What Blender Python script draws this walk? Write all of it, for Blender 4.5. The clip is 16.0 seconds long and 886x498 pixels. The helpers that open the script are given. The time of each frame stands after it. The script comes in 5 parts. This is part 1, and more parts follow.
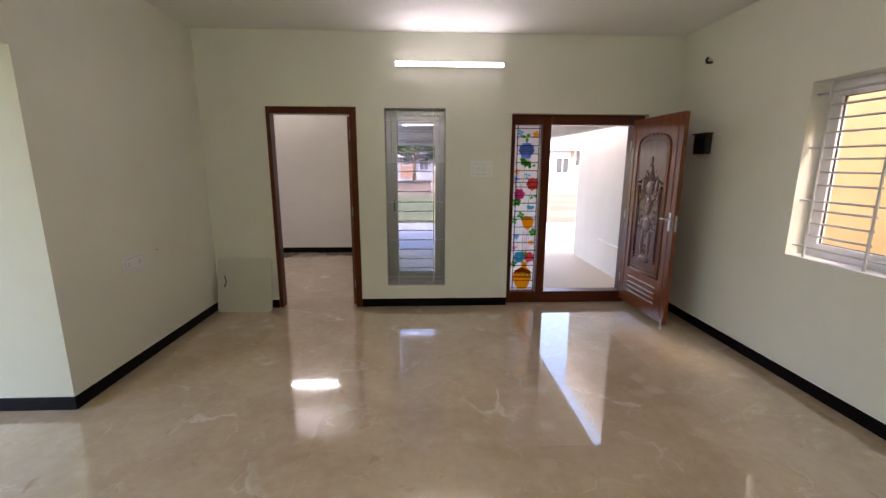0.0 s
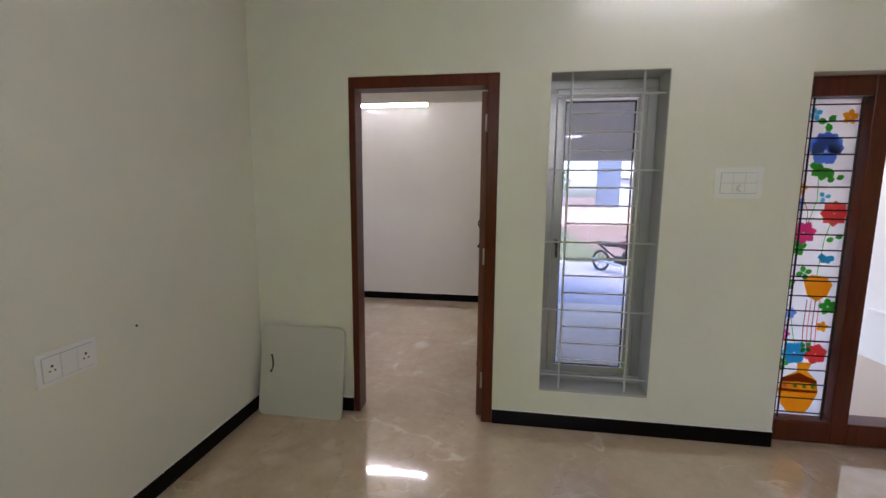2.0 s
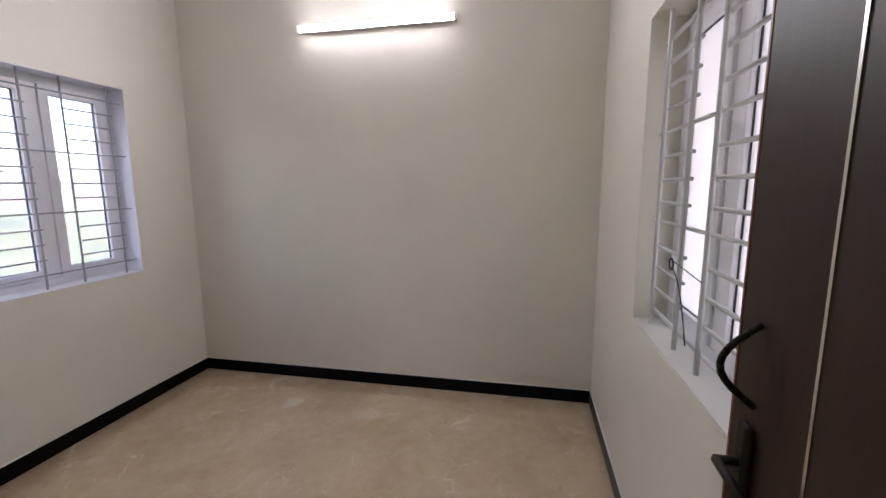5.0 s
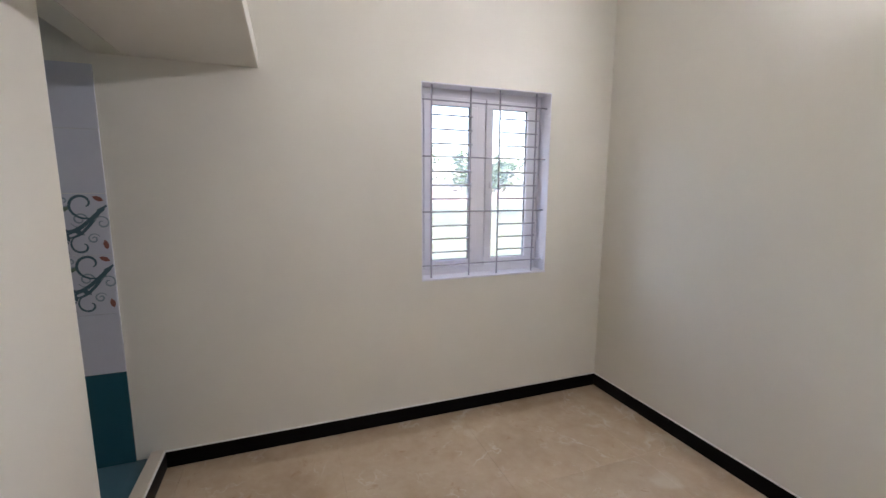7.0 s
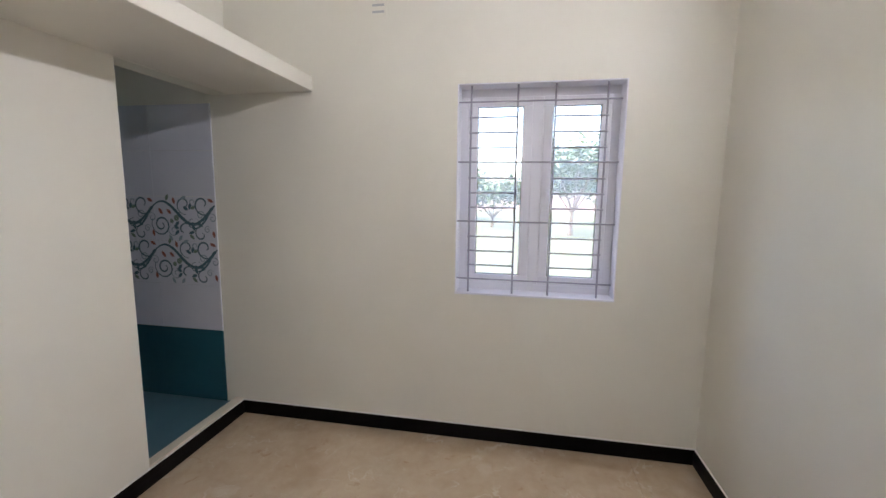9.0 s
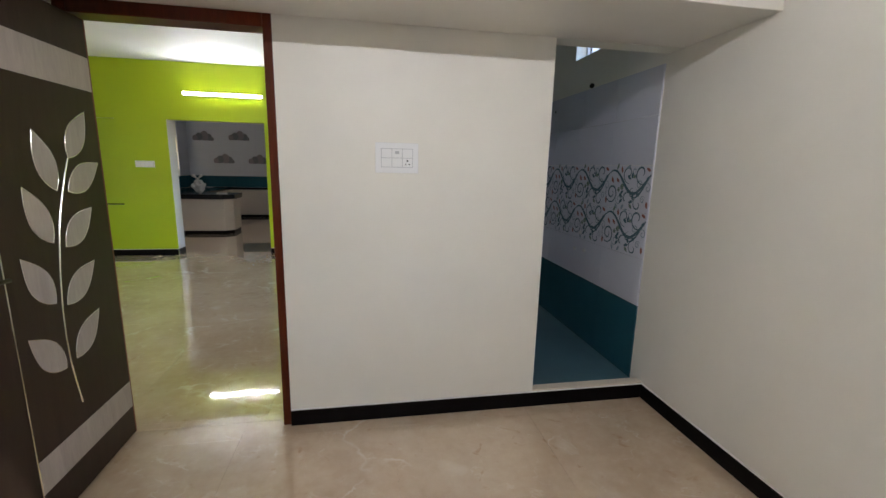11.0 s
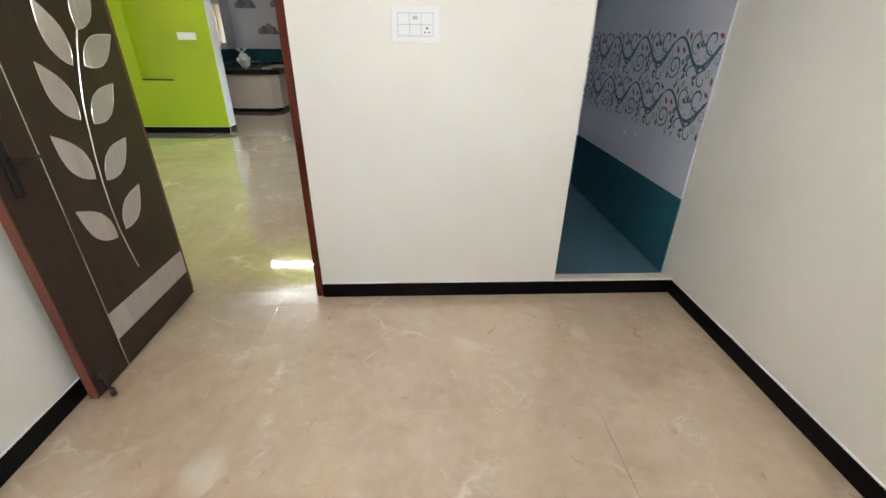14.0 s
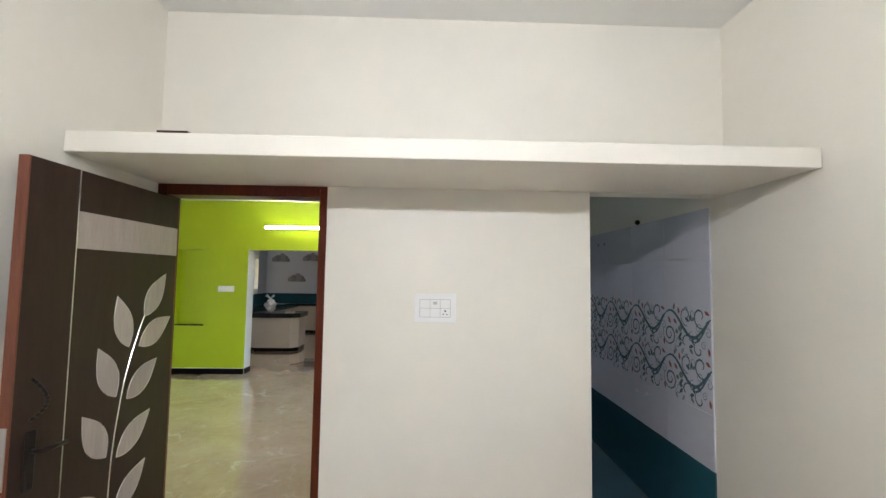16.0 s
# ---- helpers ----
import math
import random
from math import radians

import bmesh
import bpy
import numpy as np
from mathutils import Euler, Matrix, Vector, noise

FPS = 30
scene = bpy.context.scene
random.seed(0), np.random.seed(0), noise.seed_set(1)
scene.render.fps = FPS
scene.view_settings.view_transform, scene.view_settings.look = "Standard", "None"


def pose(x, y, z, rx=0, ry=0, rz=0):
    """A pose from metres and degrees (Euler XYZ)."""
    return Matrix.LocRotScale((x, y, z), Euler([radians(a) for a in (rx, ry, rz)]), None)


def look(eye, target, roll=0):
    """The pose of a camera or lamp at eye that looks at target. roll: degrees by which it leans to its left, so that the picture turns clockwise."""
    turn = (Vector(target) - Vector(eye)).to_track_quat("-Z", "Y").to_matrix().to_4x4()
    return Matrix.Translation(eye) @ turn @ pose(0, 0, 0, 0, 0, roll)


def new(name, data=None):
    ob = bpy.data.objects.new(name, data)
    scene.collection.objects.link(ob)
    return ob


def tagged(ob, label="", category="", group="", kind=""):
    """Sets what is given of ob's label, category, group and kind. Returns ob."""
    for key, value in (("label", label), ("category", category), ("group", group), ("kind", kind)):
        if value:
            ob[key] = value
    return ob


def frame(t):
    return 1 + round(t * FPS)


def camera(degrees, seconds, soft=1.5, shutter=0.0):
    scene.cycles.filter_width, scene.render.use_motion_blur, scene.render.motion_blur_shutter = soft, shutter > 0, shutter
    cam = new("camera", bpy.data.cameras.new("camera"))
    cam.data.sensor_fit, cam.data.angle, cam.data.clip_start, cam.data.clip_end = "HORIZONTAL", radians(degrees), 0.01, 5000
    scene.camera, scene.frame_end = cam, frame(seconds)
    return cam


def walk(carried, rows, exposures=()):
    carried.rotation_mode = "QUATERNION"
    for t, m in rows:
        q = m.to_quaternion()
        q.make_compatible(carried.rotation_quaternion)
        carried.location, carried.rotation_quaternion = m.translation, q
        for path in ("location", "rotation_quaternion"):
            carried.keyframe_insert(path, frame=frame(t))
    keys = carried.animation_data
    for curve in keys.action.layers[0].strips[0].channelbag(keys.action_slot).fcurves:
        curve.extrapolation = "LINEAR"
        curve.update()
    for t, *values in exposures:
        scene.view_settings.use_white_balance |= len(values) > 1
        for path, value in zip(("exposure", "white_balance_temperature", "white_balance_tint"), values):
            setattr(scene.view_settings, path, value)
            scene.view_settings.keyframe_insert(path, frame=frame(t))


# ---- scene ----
cam = camera(93.3, 16.0)
PATH = [
    (0, (1.596, -4.465, 1.55), (1.683, -2.507, 1.154), 0.2),
    (0.5, (1.51, -3.995, 1.52), (1.291, -2.04, 1.158), 0.0),
    (1, (1.358, -3.5, 1.482), (1.025, -1.555, 1.16), 0.2),
    (1.5, (1.166, -2.997, 1.454), (0.838, -1.046, 1.166), 0.3),
    (2, (0.952, -2.504, 1.43), (0.664, -0.542, 1.17), 0.5),
    (2.5, (0.756, -2.031, 1.447), (0.518, -0.064, 1.173), 0.2),
    (3, (0.614, -1.542, 1.443), (0.44, 0.432, 1.172), -0.2),
    (3.2, (0.561, -1.35, 1.438), (0.408, 0.626, 1.165), -0.3),
    (5.3, (0.431, 0.279, 1.494), (-0.102, 2.183, 1.192), -0.3),
    (5.5, (0.445, 0.374, 1.471), (-0.274, 2.219, 1.185), -0.2),
    (6, (0.373, 0.548, 1.454), (-0.826, 2.123, 1.173), 0.0),
    (6.5, (0.291, 0.626, 1.484), (-1.311, 1.789, 1.199), 0.2),
    (7, (0.295, 0.798, 1.514), (-1.557, 1.489, 1.215), 0.3),
    (7.5, (0.33, 0.988, 1.515), (-1.612, 1.367, 1.226), 0.3),
    (8, (0.272, 1.26, 1.461), (-1.699, 1.468, 1.196), 0.6),
    (8.5, (0.278, 1.597, 1.484), (-1.703, 1.58, 1.211), 0.7),
    (9, (0.264, 1.943, 1.517), (-1.685, 1.585, 1.249), 0.7),
    (9.5, (0.121, 2.103, 1.483), (-1.65, 1.208, 1.23), 0.9),
    (10, (-0.088, 2.259, 1.508), (-1.406, 0.779, 1.238), 1.1),
    (10.2, (-0.172, 2.33, 1.498), (-1.245, 0.664, 1.233), 1.1),
    (12.3, (-0.593, 2.321, 1.328), (-0.667, 0.438, 0.66), 0.8),
    (12.5, (-0.597, 2.318, 1.316), (-0.687, 0.474, 0.547), 0.7),
    (13, (-0.604, 2.304, 1.293), (-0.719, 0.554, 0.332), 0.6),
    (13.5, (-0.617, 2.298, 1.3), (-0.732, 0.584, 0.276), 0.7),
    (14, (-0.612, 2.293, 1.428), (-0.702, 0.514, 0.519), 0.8),
    (14.5, (-0.587, 2.307, 1.518), (-0.669, 0.414, 0.877), 1.1),
    (15, (-0.583, 2.31, 1.573), (-0.652, 0.343, 1.216), 1.0),
    (15.5, (-0.57, 2.308, 1.611), (-0.637, 0.311, 1.52), 0.9),
    (16, (-0.554, 2.338, 1.644), (-0.612, 0.343, 1.77), 0.8),
]
EXPOSURES = ((0.0, 3.15, 6950, 22), (0.5, 3.3, 7450, 17), (1.0, 3.27, 7250, 18), (2.0, 3.37, 6300, 20), (2.5, 3.58, 6300, 21), (3.0, 3.63, 6300, 20), (5.5, 3.04, 6600, 14), (6.0, 3.14, 6500, 12), (6.5, 3.36, 6500, 13), (9.0, 3.44, 6500, 11), (10.0, 3.25, 6500, 10), (12.5, 4.17, 6400, 8), (13.5, 4.37, 6400, 6), (14.0, 4.21, 6400, 7), (15.0, 4.25, 6400, 8), (16.0, 3.92, 6400, 8))
walk(cam, [(t, look(e, g, r)) for t, e, g, r in PATH], EXPOSURES)

# ---- world and sun: bright overcast day ----
world = bpy.data.worlds.new("sky")
scene.world = world
world.use_nodes = True
wn = world.node_tree
wn.nodes.clear()
sky = wn.nodes.new("ShaderNodeTexSky")
sky.sky_type, sky.sun_disc = "NISHITA", False
sky.sun_elevation, sky.sun_rotation = radians(50), radians(150)
sky.dust_density, sky.air_density = 3.0, 1.0
bgn = wn.nodes.new("ShaderNodeBackground")
bgn.inputs["Strength"].default_value = 0.15
wout = wn.nodes.new("ShaderNodeOutputWorld")
wn.links.new(sky.outputs[0], bgn.inputs[0])
wn.links.new(bgn.outputs[0], wout.inputs[0])
sun = new("sun", bpy.data.lights.new("sun", "SUN"))
sun.data.energy, sun.data.angle, sun.data.color = 0.5, radians(15), (1.0, 0.95, 0.88)
sun.matrix_world = look((0, 0, 20), (0 - 12 * math.sin(radians(150)), -12 * math.cos(radians(150)), 6))
# area lamp added in the bedroom's whitened east window opening, for porch daylight
porch_light = new("porch_daylight", bpy.data.lights.new("porch_daylight", "AREA"))
porch_light.data.shape, porch_light.data.size, porch_light.data.size_y = "RECTANGLE", 1.08, 0.80
porch_light.data.energy, porch_light.data.color = 0.28, (1.0, 0.97, 0.95)
porch_light.matrix_world = look((1.10, 1.5225, 1.524), (0.0, 1.5225, 1.524), 90)
TUBE_POWER = 6.0


# ---- materials ----
def mat(name, base, rough=0.5, metal=0.0, **kw):
    m = bpy.data.materials.new(name)
    m.use_nodes = True
    b = m.node_tree.nodes["Principled BSDF"]
    b.inputs["Base Color"].default_value = (*base, 1)
    b.inputs["Roughness"].default_value = rough
    b.inputs["Metallic"].default_value = metal
    for k, v in kw.items():
        b.inputs[k.replace("_", " ")].default_value = v
    return m


def node(m, kind, **ins):
    n = m.node_tree.nodes.new(kind)
    for k, v in ins.items():
        n.inputs[k].default_value = v
    return n


def wire(m, a, b):
    m.node_tree.links.new(a, b)


def coords(m, scale=(1, 1, 1), vary=False):
    tc = node(m, "ShaderNodeTexCoord")
    mp = node(m, "ShaderNodeMapping")
    mp.inputs["Scale"].default_value = scale
    wire(m, tc.outputs["Object"], mp.inputs["Vector"])
    if vary:
        oi = node(m, "ShaderNodeObjectInfo")
        mul = node(m, "ShaderNodeMath")
        mul.operation = "MULTIPLY"
        mul.inputs[1].default_value = 40.0
        wire(m, oi.outputs["Random"], mul.inputs[0])
        comb = node(m, "ShaderNodeCombineXYZ")
        for i in range(3):
            wire(m, mul.outputs[0], comb.inputs[i])
        wire(m, comb.outputs[0], mp.inputs["Location"])
    return mp.outputs[0]


def ramp(m, src, stops):
    r = node(m, "ShaderNodeValToRGB")
    els = r.color_ramp.elements
    while len(els) < len(stops):
        els.new(0.5)
    for e, (p, c) in zip(els, stops):
        e.position, e.color = p, (*c, 1)
    wire(m, src, r.inputs[0])
    return r.outputs[0]


def mixc(m, fac, a, b, kind="MIX"):
    x = node(m, "ShaderNodeMix")
    x.data_type, x.blend_type = "RGBA", kind
    for sock, v in ((x.inputs[0], fac), (x.inputs[6], a), (x.inputs[7], b)):
        if isinstance(v, (int, float)):
            sock.default_value = v
        elif isinstance(v, tuple):
            sock.default_value = (*v, 1)
        else:
            wire(m, v, sock)
    return x.outputs[2]


def noise_tex(m, vec, scale, detail=4.0, rough=0.55, dist=0.0):
    n = node(m, "ShaderNodeTexNoise", Scale=scale, Detail=detail, Roughness=rough, Distortion=dist)
    wire(m, vec, n.inputs["Vector"])
    return n.outputs["Fac"]


def bump(m, height, strength=0.2, dist=0.002):
    b = node(m, "ShaderNodeBump", Strength=strength, Distance=dist)
    wire(m, height, b.inputs["Height"])
    wire(m, b.outputs[0], m.node_tree.nodes["Principled BSDF"].inputs["Normal"])


def bsdf(m):
    return m.node_tree.nodes["Principled BSDF"]


def paint(name, c, rough=0.55, mottle=0.06, scale=(1, 1, 1)):
    """Rolled wall paint: slow patches, roller stipple."""
    m = mat(name, c, rough)
    v = coords(m, scale)
    big = noise_tex(m, v, 1.3, 5.0, 0.6)
    lo = tuple(x * (1 - mottle) for x in c)
    hi = tuple(min(1, x * (1 + mottle * 0.6)) for x in c)
    col = ramp(m, big, [(0.3, lo), (0.7, hi)])
    wire(m, col, bsdf(m).inputs["Base Color"])
    bump(m, noise_tex(m, v, 160.0, 3.0), 0.15, 0.001)
    return m


M_WALL = paint("cream_wall_paint", (0.785, 0.78, 0.682), 0.5, 0.05)
M_WALL_IN = paint("offwhite_wall_paint", (0.815, 0.785, 0.705), 0.42, 0.04)
M_CEIL = paint("white_ceiling_paint", (0.83, 0.83, 0.81), 0.6, 0.03)
M_LIME = paint("lime_green_paint", (0.42, 0.555, 0.002), 0.45, 0.05)
M_WHITE = paint("white_emulsion", (0.82, 0.81, 0.79), 0.5, 0.04)
M_OUT = paint("outdoor_cream_plaster", (0.86, 0.81, 0.74), 0.7, 0.06)
M_YELLOW = paint("yellow_plaster", (0.80, 0.56, 0.26), 0.75, 0.08)


def marble(name, tones, vein, rough):
    """Polished marble-look tile: soft clouds, a few long pale veins, small rust flecks; each tile a shade of its own."""
    m = mat(name, tones[1], rough)
    v = node(m, "ShaderNodeNewGeometry").outputs["Position"]
    cloud = noise_tex(m, v, 1.5, 10.0, 0.60, 0.5)
    col = ramp(m, cloud, [(0.32, tones[0]), (0.5, tones[1]), (0.68, tones[2])])
    fine = noise_tex(m, v, 14.0, 7.0, 0.62, 0.3)
    col = mixc(m, 0.32, col, ramp(m, fine, [(0.3, tones[0]), (0.7, tones[2])]))
    for sc, wd, amt in ((0.8, 0.009, 0.95), (1.7, 0.007, 0.55), (3.1, 0.008, 0.35)):
        n = noise_tex(m, v, sc, 6.0, 0.52, 0.4)
        line = ramp(m, n, [(0.5 - wd * 1.6, (0, 0, 0)), (0.5, (1, 1, 1)), (0.5 + wd, (0, 0, 0))])
        gate = ramp(m, noise_tex(m, v, sc * 2.3, 3.0), [(0.5, (0, 0, 0)), (0.64, (amt, amt, amt))])
        col = mixc(m, mixc(m, 1.0, line, gate, "MULTIPLY"), col, vein)
    # pale angular shards, warped cells picked by chance
    warp = node(m, "ShaderNodeVectorMath")
    warp.operation = "MULTIPLY_ADD"
    wn2 = node(m, "ShaderNodeTexNoise", Scale=2.6, Detail=4.0)
    wire(m, v, wn2.inputs["Vector"])
    wire(m, wn2.outputs["Color"], warp.inputs[0])
    warp.inputs[1].default_value = (0.35, 0.35, 0.0)
    wire(m, v, warp.inputs[2])
    vo = node(m, "ShaderNodeTexVoronoi", Scale=5.5)
    wire(m, warp.outputs[0], vo.inputs["Vector"])
    shard = ramp(m, vo.outputs["Color"], [(0.68, (0, 0, 0)), (0.88, (0.72, 0.72, 0.72))])
    soft = ramp(m, vo.outputs["Distance"], [(0.25, (1, 1, 1)), (0.5, (0, 0, 0))])
    zone = ramp(m, noise_tex(m, v, 1.1, 3.0), [(0.48, (0, 0, 0)), (0.62, (1, 1, 1))])
    col = mixc(m, mixc(m, 1.0, mixc(m, 1.0, shard, soft, "MULTIPLY"), zone, "MULTIPLY"), col, vein)
    fleck = ramp(m, noise_tex(m, v, 9.0, 4.0, 0.6, 1.2), [(0.64, (0, 0, 0)), (0.74, (0.6, 0.6, 0.6))])
    col = mixc(m, fleck, col, (tones[0][0] * 0.85, tones[0][1] * 0.68, tones[0][2] * 0.55))
    oi = node(m, "ShaderNodeObjectInfo")
    col = mixc(m, 0.05, col, mixc(m, oi.outputs["Random"], tones[1], tones[2]))
    wire(m, col, bsdf(m).inputs["Base Color"])
    rr = node(m, "ShaderNodeMapRange")
    rr.inputs[3].default_value, rr.inputs[4].default_value = rough * 0.6, rough * 1.7
    wire(m, fine, rr.inputs[0])
    wire(m, rr.outputs[0], bsdf(m).inputs["Roughness"])
    return m


M_TILE = marble("beige_marble_tile", ((0.475, 0.34, 0.22), (0.59, 0.45, 0.31), (0.675, 0.54, 0.392)), (0.78, 0.70, 0.57), 0.05)
bsdf(M_TILE).inputs["Coat Weight"].default_value = 1.0
bsdf(M_TILE).inputs["Coat Roughness"].default_value = 0.008
bsdf(M_TILE).inputs["Coat IOR"].default_value = 1.7
M_GROUT = mat("beige_grout", (0.56, 0.44, 0.31), 0.6)
M_BASE = mat("black_skirting_tile", (0.0045, 0.0035, 0.0035), 0.3, 0.0, Specular_IOR_Level=0.08)


def wood(name, dark, light, axis_scale, rough=0.35):
    m = mat(name, light, rough)
    v = coords(m, axis_scale)
    g = noise_tex(m, v, 6.0, 8.0, 0.65, 0.8)
    f = noise_tex(m, v, 40.0, 4.0, 0.6)
    col = ramp(m, g, [(0.3, dark), (0.7, light)])
    col = mixc(m, 0.25, col, ramp(m, f, [(0.35, dark), (0.65, light)]))
    wire(m, col, bsdf(m).inputs["Base Color"])
    bump(m, f, 0.15, 0.0008)
    return m


M_FRAME = wood("dark_red_teak", (0.055, 0.008, 0.0025), (0.13, 0.023, 0.0065), (4, 4, 0.5), 0.28)
bsdf(M_FRAME).inputs["Specular IOR Level"].default_value = 0.3
M_TEAK = wood("varnished_teak", (0.12, 0.031, 0.011), (0.25, 0.072, 0.027), (3, 3, 0.4), 0.22)
M_CARVE = wood("dark_carved_teak", (0.075, 0.020, 0.012), (0.17, 0.050, 0.028), (3, 3, 0.5), 0.2)
M_LEAF = wood("dark_wenge_laminate", (0.030, 0.0155, 0.011), (0.046, 0.026, 0.019), (3, 3, 0.35), 0.45)
bsdf(M_LEAF).inputs["Specular IOR Level"].default_value = 0.3
M_LEAFEDGE = wood("reddish_wood_edge", (0.13, 0.040, 0.022), (0.23, 0.075, 0.04), (4, 4, 0.5), 0.45)
M_ASH = wood("pale_greige_laminate", (0.40, 0.34, 0.31), (0.54, 0.47, 0.43), (3, 3, 0.5), 0.38)
M_SILVER = mat("silver_inlay", (0.85, 0.84, 0.82), 0.22, 1.0)
M_STEEL = mat("brushed_steel", (0.6, 0.6, 0.6), 0.3, 1.0)
M_BRONZE = mat("dark_bronze", (0.028, 0.021, 0.018), 0.5, 0.6)
M_BLACK = mat("black_plastic", (0.012, 0.012, 0.012), 0.4)
M_UPVC = mat("white_upvc", (0.83, 0.82, 0.88), 0.3)
M_ALU = mat("grey_aluminium", (0.42, 0.43, 0.44), 0.35, 0.7)
M_GRILLE = mat("pale_grey_enamel", (0.55, 0.55, 0.56), 0.35)
# grille enamel darkened to lavender grey to imitate bars against bright sky
M_GRILLE_BACKLIT = mat("backlit_grille_enamel", (0.36, 0.35, 0.41), 0.4)
M_GASKET = mat("dark_gasket", (0.03, 0.03, 0.032), 0.6)
M_PLASTIC = mat("white_switch_plastic", (0.88, 0.88, 0.87), 0.25)
M_PLGREY = mat("switch_seam_grey", (0.52, 0.52, 0.53), 0.5)
M_BOARD = paint("grey_green_board", (0.62, 0.61, 0.55), 0.35, 0.03)
M_GRANITE = mat("black_granite", (0.015, 0.015, 0.017), 0.12)
M_CABINET = paint("cream_cabinet_laminate", (0.70, 0.62, 0.52), 0.35, 0.03)
M_TEALT = paint("teal_tile", (0.025, 0.105, 0.138), 0.18, 0.15)
M_TEALF = paint("teal_floor_tile", (0.08, 0.16, 0.205), 0.3, 0.25)
M_WTILE = paint("pale_blue_white_tile", (0.64, 0.65, 0.73), 0.16, 0.03)
M_KTILE = paint("kitchen_white_tile", (0.66, 0.70, 0.76), 0.16, 0.03)
M_VINE = mat("vine_print_teal", (0.10, 0.16, 0.20), 0.25)
M_VINEG = mat("vine_print_green", (0.18, 0.24, 0.20), 0.25)
M_VINER = mat("vine_print_rust", (0.30, 0.13, 0.11), 0.25)
M_VINEL = mat("vine_print_pale", (0.30, 0.37, 0.43), 0.25)


def glass(name, veil=0.0, tint=(1, 1, 1)):
    """Clear pane with a facing-driven gloss; a share of pale translucent haze imitates glare."""
    m = bpy.data.materials.new(name)
    m.use_nodes = True
    n = m.node_tree
    n.nodes.clear()
    o = n.nodes.new("ShaderNodeOutputMaterial")
    t = n.nodes.new("ShaderNodeBsdfTransparent")
    t.inputs["Color"].default_value = (*tint, 1)
    clear = t.outputs[0]
    if veil:
        d = n.nodes.new("ShaderNodeBsdfTranslucent")
        d.inputs["Color"].default_value = (0.9, 0.9, 0.95, 1)
        dm = n.nodes.new("ShaderNodeMixShader")
        dm.inputs[0].default_value = veil
        n.links.new(clear, dm.inputs[1])
        n.links.new(d.outputs[0], dm.inputs[2])
        clear = dm.outputs[0]
    g = n.nodes.new("ShaderNodeBsdfGlossy")
    g.inputs["Roughness"].default_value = 0.01
    lw = n.nodes.new("ShaderNodeLayerWeight")
    lw.inputs["Blend"].default_value = 0.5
    pw = n.nodes.new("ShaderNodeMath")
    pw.operation = "POWER"
    pw.inputs[1].default_value = 4.0
    sc = n.nodes.new("ShaderNodeMath")
    sc.operation = "MULTIPLY_ADD"
    sc.inputs[1].default_value, sc.inputs[2].default_value = 0.6, 0.03
    n.links.new(lw.outputs["Facing"], pw.inputs[0])
    n.links.new(pw.outputs[0], sc.inputs[0])
    mx = n.nodes.new("ShaderNodeMixShader")
    n.links.new(sc.outputs[0], mx.inputs[0])
    n.links.new(clear, mx.inputs[1])
    n.links.new(g.outputs[0], mx.inputs[2])
    n.links.new(mx.outputs[0], o.inputs[0])
    return m


M_GLASS = glass("clear_glass")
# pale haze in the pane imitates the glare of the bright view
M_HAZED = glass("glare_hazed_glass", 0.11)
M_TINTED = glass("blue_tinted_glass", 0.04, (0.68, 0.71, 0.79))
# strong white haze stands for overbright daylight behind the pane
M_GLARE_WHITE = glass("glare_white_glass", 0.65)
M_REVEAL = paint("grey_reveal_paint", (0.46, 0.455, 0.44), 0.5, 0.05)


def backlit(name, c, thru=0.75):
    """Painted or frosted glass that lets daylight glow through."""
    m = bpy.data.materials.new(name)
    m.use_nodes = True
    n = m.node_tree
    b = n.nodes["Principled BSDF"]
    b.inputs["Base Color"].default_value = (*c, 1)
    b.inputs["Roughness"].default_value = 0.2
    t = n.nodes.new("ShaderNodeBsdfTranslucent")
    t.inputs["Color"].default_value = (*c, 1)
    mx = n.nodes.new("ShaderNodeMixShader")
    mx.inputs[0].default_value = thru
    n.links.new(b.outputs[0], mx.inputs[1])
    n.links.new(t.outputs[0], mx.inputs[2])
    n.links.new(mx.outputs[0], n.nodes["Material Output"].inputs[0])
    return m


def glow(name, c, s):
    m = bpy.data.materials.new(name)
    m.use_nodes = True
    n = m.node_tree
    n.nodes.clear()
    o = n.nodes.new("ShaderNodeOutputMaterial")
    e = n.nodes.new("ShaderNodeEmission")
    e.inputs[0].default_value, e.inputs[1].default_value = (*c, 1), s
    n.links.new(e.outputs[0], o.inputs[0])
    return m


M_TUBE = glow("led_tube_glow", (0.95, 0.935, 1.0), TUBE_POWER)
M_TUBE_BED = glow("led_tube_glow_bedroom", (0.95, 0.94, 1.0), TUBE_POWER * 2.85)
M_TUBE_LIME = glow("led_tube_glow_green_wall", (0.95, 0.935, 1.0), TUBE_POWER * 2.3)


# ---- mesh helpers ----
def box(bm, x0, x1, y0, y1, z0, z1, bev=0.0):
    r = bmesh.ops.create_cube(bm, size=1.0)
    bmesh.ops.scale(bm, vec=(x1 - x0, y1 - y0, z1 - z0), verts=r["verts"])
    bmesh.ops.translate(bm, vec=((x0 + x1) / 2, (y0 + y1) / 2, (z0 + z1) / 2), verts=r["verts"])
    if bev:
        es = list({e for v in r["verts"] for e in v.link_edges})
        bmesh.ops.bevel(bm, geom=es, offset=bev, segments=2, affect="EDGES", profile=0.5)
    return bm


